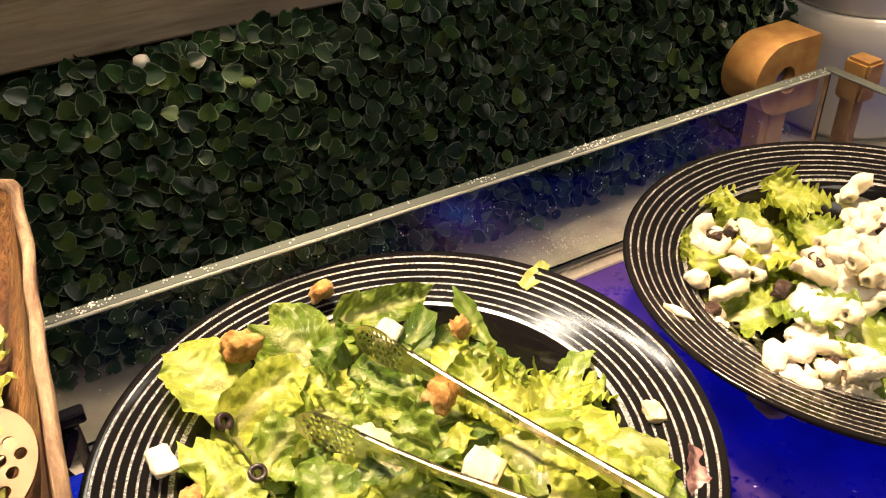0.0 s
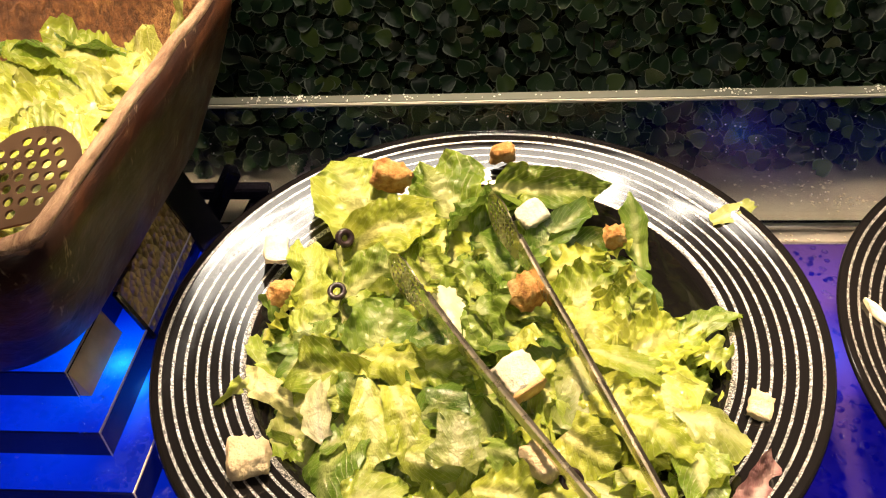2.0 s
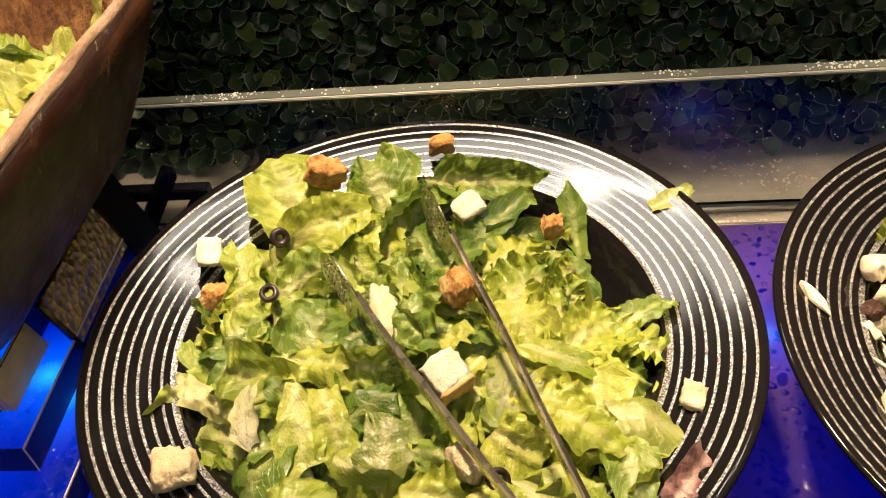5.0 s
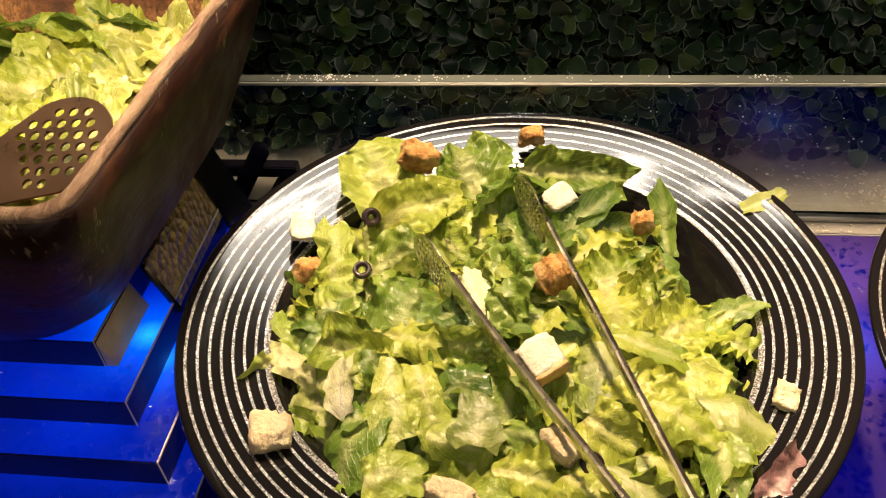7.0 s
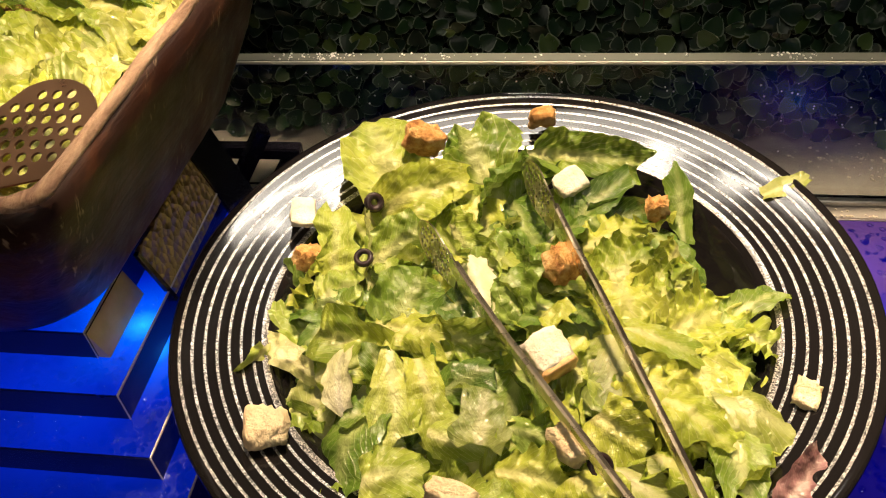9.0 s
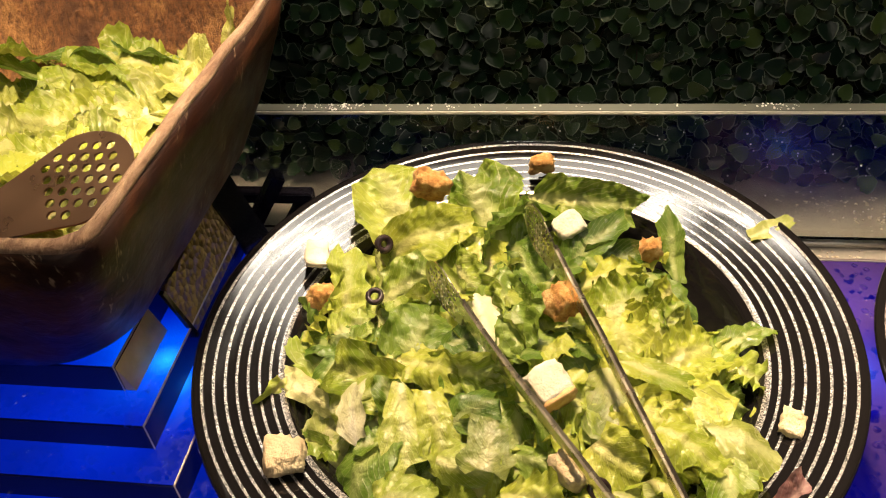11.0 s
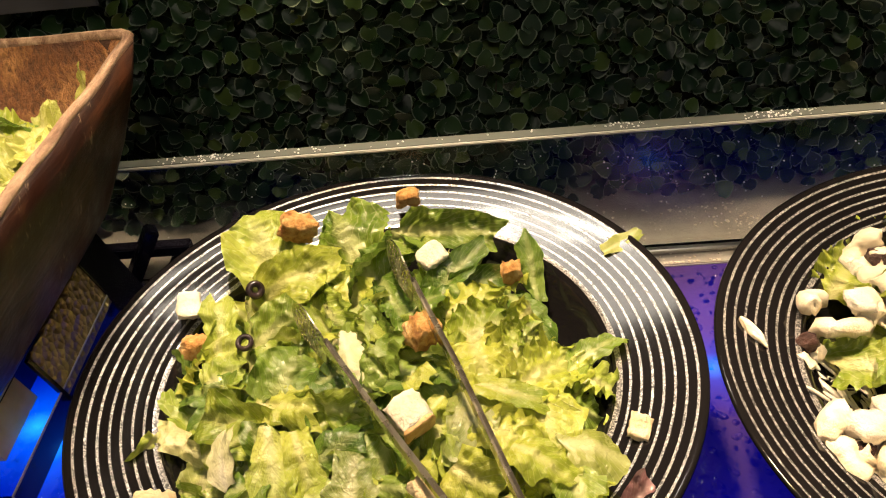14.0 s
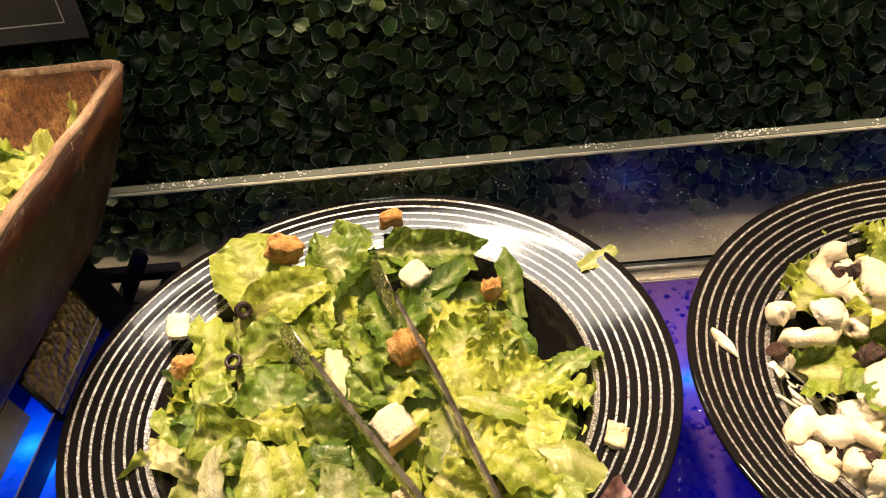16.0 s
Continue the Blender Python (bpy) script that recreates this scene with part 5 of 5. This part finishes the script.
for k in range(30):
    x, y = -0.25 + 0.225 * rng.random(), 0.325 + 0.165 * rng.random()
    seed += 1
    add_leaf(romaine, seed, (x, y, 1.008 + 0.010 * rng.random()), (rng.uniform(0.045, 0.06), rng.uniform(0.065, 0.095)), (rng.gauss(6, 9), rng.gauss(0, 9), rng.gauss(90, 35)), rng.choice((M_HEART, M_HEART, M_HEART, M_FRILLY)), HEART, curl=rng.uniform(0.0, 0.8))
for k in range(8):
    seed += 1
    add_leaf(romaine, seed, (-0.012 + rng.uniform(-0.006, 0.003), 0.345 + 0.02 * k, 1.008 + rng.uniform(0, 0.008)), (rng.uniform(0.03, 0.038), rng.uniform(0.045, 0.06)), (rng.gauss(0, 10), -16 + rng.gauss(0, 8), rng.gauss(0, 20)), rng.choice((M_HEART, M_HEART, M_ROMAINE)), HEART, curl=0.3)
seed += 1
add_leaf(romaine, seed, (0.002, 0.519, 1.015), (0.010, 0.045), (64, 0, -10), M_HEART, COARSE)
for x, y, rz in ((-0.035, 0.495, 78), (-0.085, 0.495, 95), (-0.14, 0.49, 86)):
    seed += 1
    add_leaf(romaine, seed, (x, y, 1.014), (0.034, 0.075), (10, 30, rz), M_DARKLEAF, SMOOTH)

server = thing("serving_tongs", (0, 0, 0), "steel serving tongs with a perforated head, lying in the romaine", "tongs")
cells = [(0.004 + 0.0068 * i, (j - 3) * 0.0076 + (0.0038 if i % 2 else 0)) for i in range(7) for j in range(7)]
holes = [(x, y, 0.0026, 0.0026) for x, y in cells if math.hypot((x - 0.02) / 0.0225, y / 0.0225) < 1]
me = perforated([(-0.03, 0.013)] + [(0.018 + 0.03 * math.sin(math.pi * i / 24), 0.028 * math.cos(math.pi * i / 24)) for i in range(25)] + [(-0.03, -0.013)], holes, 0.0012)
me.materials.clear()
me.materials.append(M_DARKSTEEL)
hd = Matrix.Translation((-0.024, 0.328, 1.031)) @ Euler((radians(14), radians(-14), radians(24))).to_matrix().to_4x4()
part("head", me, M_DARKSTEEL, server, "perforated round steel head", hd)
part("arm", beam(hd @ Vector((-0.027, 0, 0)), hd @ Vector((-0.2, 0, 0.01)), 0.022, 0.004, 0.001), M_DARKSTEEL, server, smooth=False)

# ---- stepped riser, hammered box, black rack ----
riser = thing("stepped_riser", (0, 0, 0), "stepped display riser with wet blue-glowing tops and polished sides", "display riser")
for x1, y0, zt, zb in ((-0.0196, 0.314, 0.925, 0.9045), (0.0009, 0.2912, 0.9045, 0.884), (0.0203, 0.2695, 0.884, 0.8635), (0.0375, 0.2505, 0.8635, COUNTER + 0.001)):
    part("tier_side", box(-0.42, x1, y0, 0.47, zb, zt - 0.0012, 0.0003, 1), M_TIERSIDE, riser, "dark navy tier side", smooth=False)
    part("tier_top", box(-0.4195, x1 - 0.0007, y0 + 0.0007, 0.4695, zt - 0.0011, zt, 0.0003, 1), M_TIER, riser, "wet tier top, blue light put in as glow", smooth=False)
    part("edge_trim", box(x1 - 0.0006, x1 + 0.0001, y0, 0.47, zt - 0.0011, zt + 0.0001), M_PLAINSTEEL, riser, "thin pale edge", smooth=False)
    part("edge_trim", box(x1 - 0.0004, x1 + 0.0002, y0 - 0.0002, y0 + 0.0004, max(zb, zt - 0.021), zt - 0.0012), M_PLAINSTEEL, riser, "thin pale edge", smooth=False)
# wedge added to carry the painted reflection, sloped to face the spots
bm = bmesh.new()
bp = [bm.verts.new(p) for p in ((-0.0188, 0.3142, 0.9238), (-0.0125, 0.3142, 0.9052), (-0.0188, 0.3142, 0.9052), (-0.0188, 0.36, 0.9238), (-0.0125, 0.36, 0.9052), (-0.0188, 0.36, 0.9052))]
for f in ((0, 1, 2), (3, 5, 4), (0, 3, 4, 1), (1, 4, 5, 2), (0, 2, 5, 3)):
    bm.faces.new([bp[i] for i in f])
bmesh.ops.recalc_face_normals(bm, faces=bm.faces[:])
part("brass_panel", bm, M_WARMSIDE, riser, "sloping side panel painted in the warm tone its steel reflects", smooth=False)
stand = thing("hammered_stand", (0, 0, 0), "hammered steel side panel of the stand under the wooden bowl", "display stand")


def sloping(y0, y1, z0, z1, out):
    """An upright panel leaning back to the west, from y0 to y1."""
    bm = box(-0.003, 0, y0, y1, z0, z1, 0.0003, 1)
    for v in bm.verts:
        v.co.x += -0.009 + (0.934 - v.co.z) * 0.3235 + out
    return bm


part("side_panel", sloping(0.3665, 0.4482, 0.8985, 0.9325, 0.0), M_HAMMER, stand, smooth=False)
part("frame_strip", sloping(0.3630, 0.3662, 0.8965, 0.9325, 0.0006), M_BLACK, stand, "dark frame strip", smooth=False)
part("back_panel", sloping(0.4485, 0.482, 0.822, 0.9328, 0.0008), M_BLACK, stand, "black wet back panel", smooth=False)
rack = thing("black_rack", (0, 0, 0), "black lacquered steel rack with slanted bars, wet with drops", "rack")
part("bar", box(-0.10, 0.026, 0.534, 0.545, 0.864, 0.874, 0.0012), M_BLACK, rack, smooth=False)
part("bar", beam((0.0085, 0.5255, 0.900), (-0.0195, 0.5115, 0.855), 0.014, 0.010), M_BLACK, rack, smooth=False)
part("bar", beam((0.0145, 0.5370, 0.860), (0.000, 0.529, 0.838), 0.010, 0.010), M_BLACK, rack, smooth=False)
part("leg", box(0.012, 0.020, 0.535, 0.544, COUNTER + 0.001, 0.8635, 0.001), M_BLACK, rack, smooth=False)
part("leg", box(-0.085, -0.075, 0.535, 0.544, COUNTER + 0.001, 0.8635, 0.001), M_BLACK, rack, smooth=False)
# added pale sheet: lit counter showing between the bars, put in as colour
part("base_plate", box(-0.10, 0.015, 0.478, 0.552, COUNTER + 0.0003, COUNTER + 0.0025, 0.0005), M_PLAINSTEEL, rack, "pale sheet standing in for lit counter between the bars", smooth=False)

# ---- sign ----
sign = thing("menu_sign", (0, 0, 0), "dark grey card sign with white lettering and thin white border", "sign")
SX, SZ, SY = -0.0145, 1.036, 0.621
card = part("card", box(-0.30, SX, SY, SY + 0.003, SZ, 1.19, 0.0005), M_SIGN, sign, smooth=False)
for x0, x1, z0, z1 in ((-0.288, SX - 0.013, SZ + 0.0135, SZ + 0.0145), (SX - 0.0140, SX - 0.0130, SZ + 0.0147, 1.17), (-0.26, SX - 0.03, SZ + 0.0375, SZ + 0.0383)):
    part("printed_line", box(x0, x1, SY - 0.0004, SY - 0.0001, z0, z1), M_INK, sign, smooth=False)
fc = bpy.data.curves.new("lettering", "FONT")
fc.body, fc.size, fc.align_x, fc.extrude = "SALAD\u201d", 0.020, "RIGHT", 0.0002
tmp = bpy.data.objects.new("lettering", fc)
scene.collection.objects.link(tmp)
bpy.context.view_layer.update()
lm = bpy.data.meshes.new_from_object(tmp.evaluated_get(bpy.context.evaluated_depsgraph_get()))
bpy.data.objects.remove(tmp)
lm.materials.clear()
lm.materials.append(M_INK)
part("lettering", lm, M_INK, sign, "white capital lettering", pose(SX - 0.026, SY - 0.0004, SZ + 0.052, 90, 0, 0))
for x in (-0.25, -0.06):
    part("hook", tube([(x, SY + 0.003, 1.15), (x, 0.66, 1.152), (x, 0.671, 1.15)], 0.0015, 8), M_STEEL, sign)

# ---- wood blocks and white jar beyond the corner ----
blk = thing("wooden_bracket", (0.74, 0.60, COUNTER), "honey-coloured pine bracket block with a round bolt recess", "wooden block")
arc = [(0.037 * math.cos(radians(90 + 180 * i / 16)), 0.037 * math.sin(radians(90 + 180 * i / 16))) for i in range(17)]
bracket = perforated(arc + [(0.044, -0.037), (0.047, -0.033), (0.047, 0.033), (0.044, 0.037)], [(0.004, -0.002, 0.0135, 0.0135)], 0.046)
bracket.materials.clear()
bracket.materials.append(M_BLOCKWOOD)
part("block", bracket, M_BLOCKWOOD, blk, m=Matrix.Translation(Vector((0.722, 0.609, 0.925)) - blk.matrix_world.translation) @ Matrix.Rotation(radians(90), 4, "X"))
part("foot", box(0.712, 0.746, 0.594, 0.626, COUNTER + 0.002, 0.894, 0.006, 3), M_BLOCKWOOD, blk, m=Matrix.Translation(-blk.matrix_world.translation), smooth=False)
part("bolt", revolve([(0, 0.004), (0.007, 0.004), (0.010, 0.001), (0.013, 0), (0.013, -0.003), (0, -0.003)], 24), M_STEEL, blk, "round steel bolt", Matrix.Translation(Vector((0.726, 0.5960, 0.923)) - blk.matrix_world.translation) @ Matrix.Rotation(radians(90), 4, "X"))
blk2 = thing("wooden_bracket", (0.80, 0.55, COUNTER), "small honey-coloured pine block beside the glass corner", "wooden block")
part("block", box(0.781, 0.806, 0.536, 0.565, 0.90, 0.942, 0.003, 2), M_BLOCKWOOD, blk2, m=Matrix.Translation(-blk2.matrix_world.translation), smooth=False)
part("foot", box(0.786, 0.80, 0.542, 0.560, COUNTER + 0.002, 0.90, 0.001), M_BLOCKWOOD, blk2, m=Matrix.Translation(-blk2.matrix_world.translation), smooth=False)
jar = thing("white_jar", (0.93, 0.66, COUNTER + 0.001), "large white glazed jar with a stepped rim beyond the glass", "jar")
part("body", revolve([(0, 0), (0.09, 0), (0.098, 0.01), (0.1, 0.10), (0.1, 0.13), (0.096, 0.135), (0.094, 0.14), (0, 0.14)], 64), M_WHITE, jar)
part("lid", revolve([(0, 0.141), (0.088, 0.141), (0.09, 0.146), (0.09, 0.23), (0.08, 0.24), (0, 0.245)], 64), M_WHITE, jar, "white lid")

# ---- wooden tray and dish in front of the riser ----
solid("wooden_tray", box(-0.30, 0.10, -0.05, 0.2115, COUNTER + 0.001, 0.925, 0.004, 3), M_RIMWOOD, "worn pale wooden serving block in front of the riser", "wooden block")
solid("wooden_dish", revolve([(0, 0.008), (0.06, 0.009), (0.074, 0.022), (0.078, 0.034), (0.082, 0.036), (0.085, 0.033), (0.08, 0.012), (0.07, 0.0), (0, 0.0)], 64), M_WOOD, "round dark wooden dish with a worn rim", "dish", at=(0.018, 0.118, 0.926), smooth=True)

# ---- water on the counter and on the riser ----
rng = random.Random(77)
wet = bmesh.new()


def wet_drop(x, y, z):
    r = rng.uniform(0.0006, 0.0022) * (1.6 if rng.random() < 0.08 else 1)
    bmesh.ops.create_icosphere(wet, subdivisions=2, radius=r, matrix=Matrix.Translation((x, y, z)) @ Matrix.Rotation(rng.uniform(0, 3), 4, "Z") @ Matrix.Diagonal((rng.uniform(1, 1.7), 1, 0.6, 1)))


n = 0
while n < 260:
    x, y = rng.uniform(0.30, 0.62), rng.uniform(0.06, 0.54)
    if math.hypot(x - P1.x, y - P1.y) > 0.10 and math.hypot(x - P2.x, y - P2.y) > 0.10:
        wet_drop(x, y, COUNTER + 0.0003)
        n += 1
for i in range(150):
    wet_drop(rng.uniform(0.385, 0.44), rng.uniform(0.27, 0.535), COUNTER + 0.0003)
for x1, y0, zt, lo, hi in ((0.0009, 0.2912, 0.9045, -0.0196, 0.314), (0.0203, 0.2695, 0.884, 0.0009, 0.2912), (0.0375, 0.2505, 0.8635, 0.0203, 0.2695), (-0.0196, 0.314, 0.925, -0.05, 0.325)):
    for i in range(150):
        if i % 2:
            wet_drop(rng.uniform(-0.12, x1 - 0.003), rng.uniform(y0 + 0.002, hi - 0.003), zt + 0.0003)
        else:
            wet_drop(rng.uniform(max(lo + 0.009, x1 - 0.016), x1 - 0.003), rng.uniform(y0 + 0.002, 0.355), zt + 0.0003)
solid("water_beads", wet, M_DROP, "beads of water on the blue counter and riser", "water drops", "stuff", smooth=True)
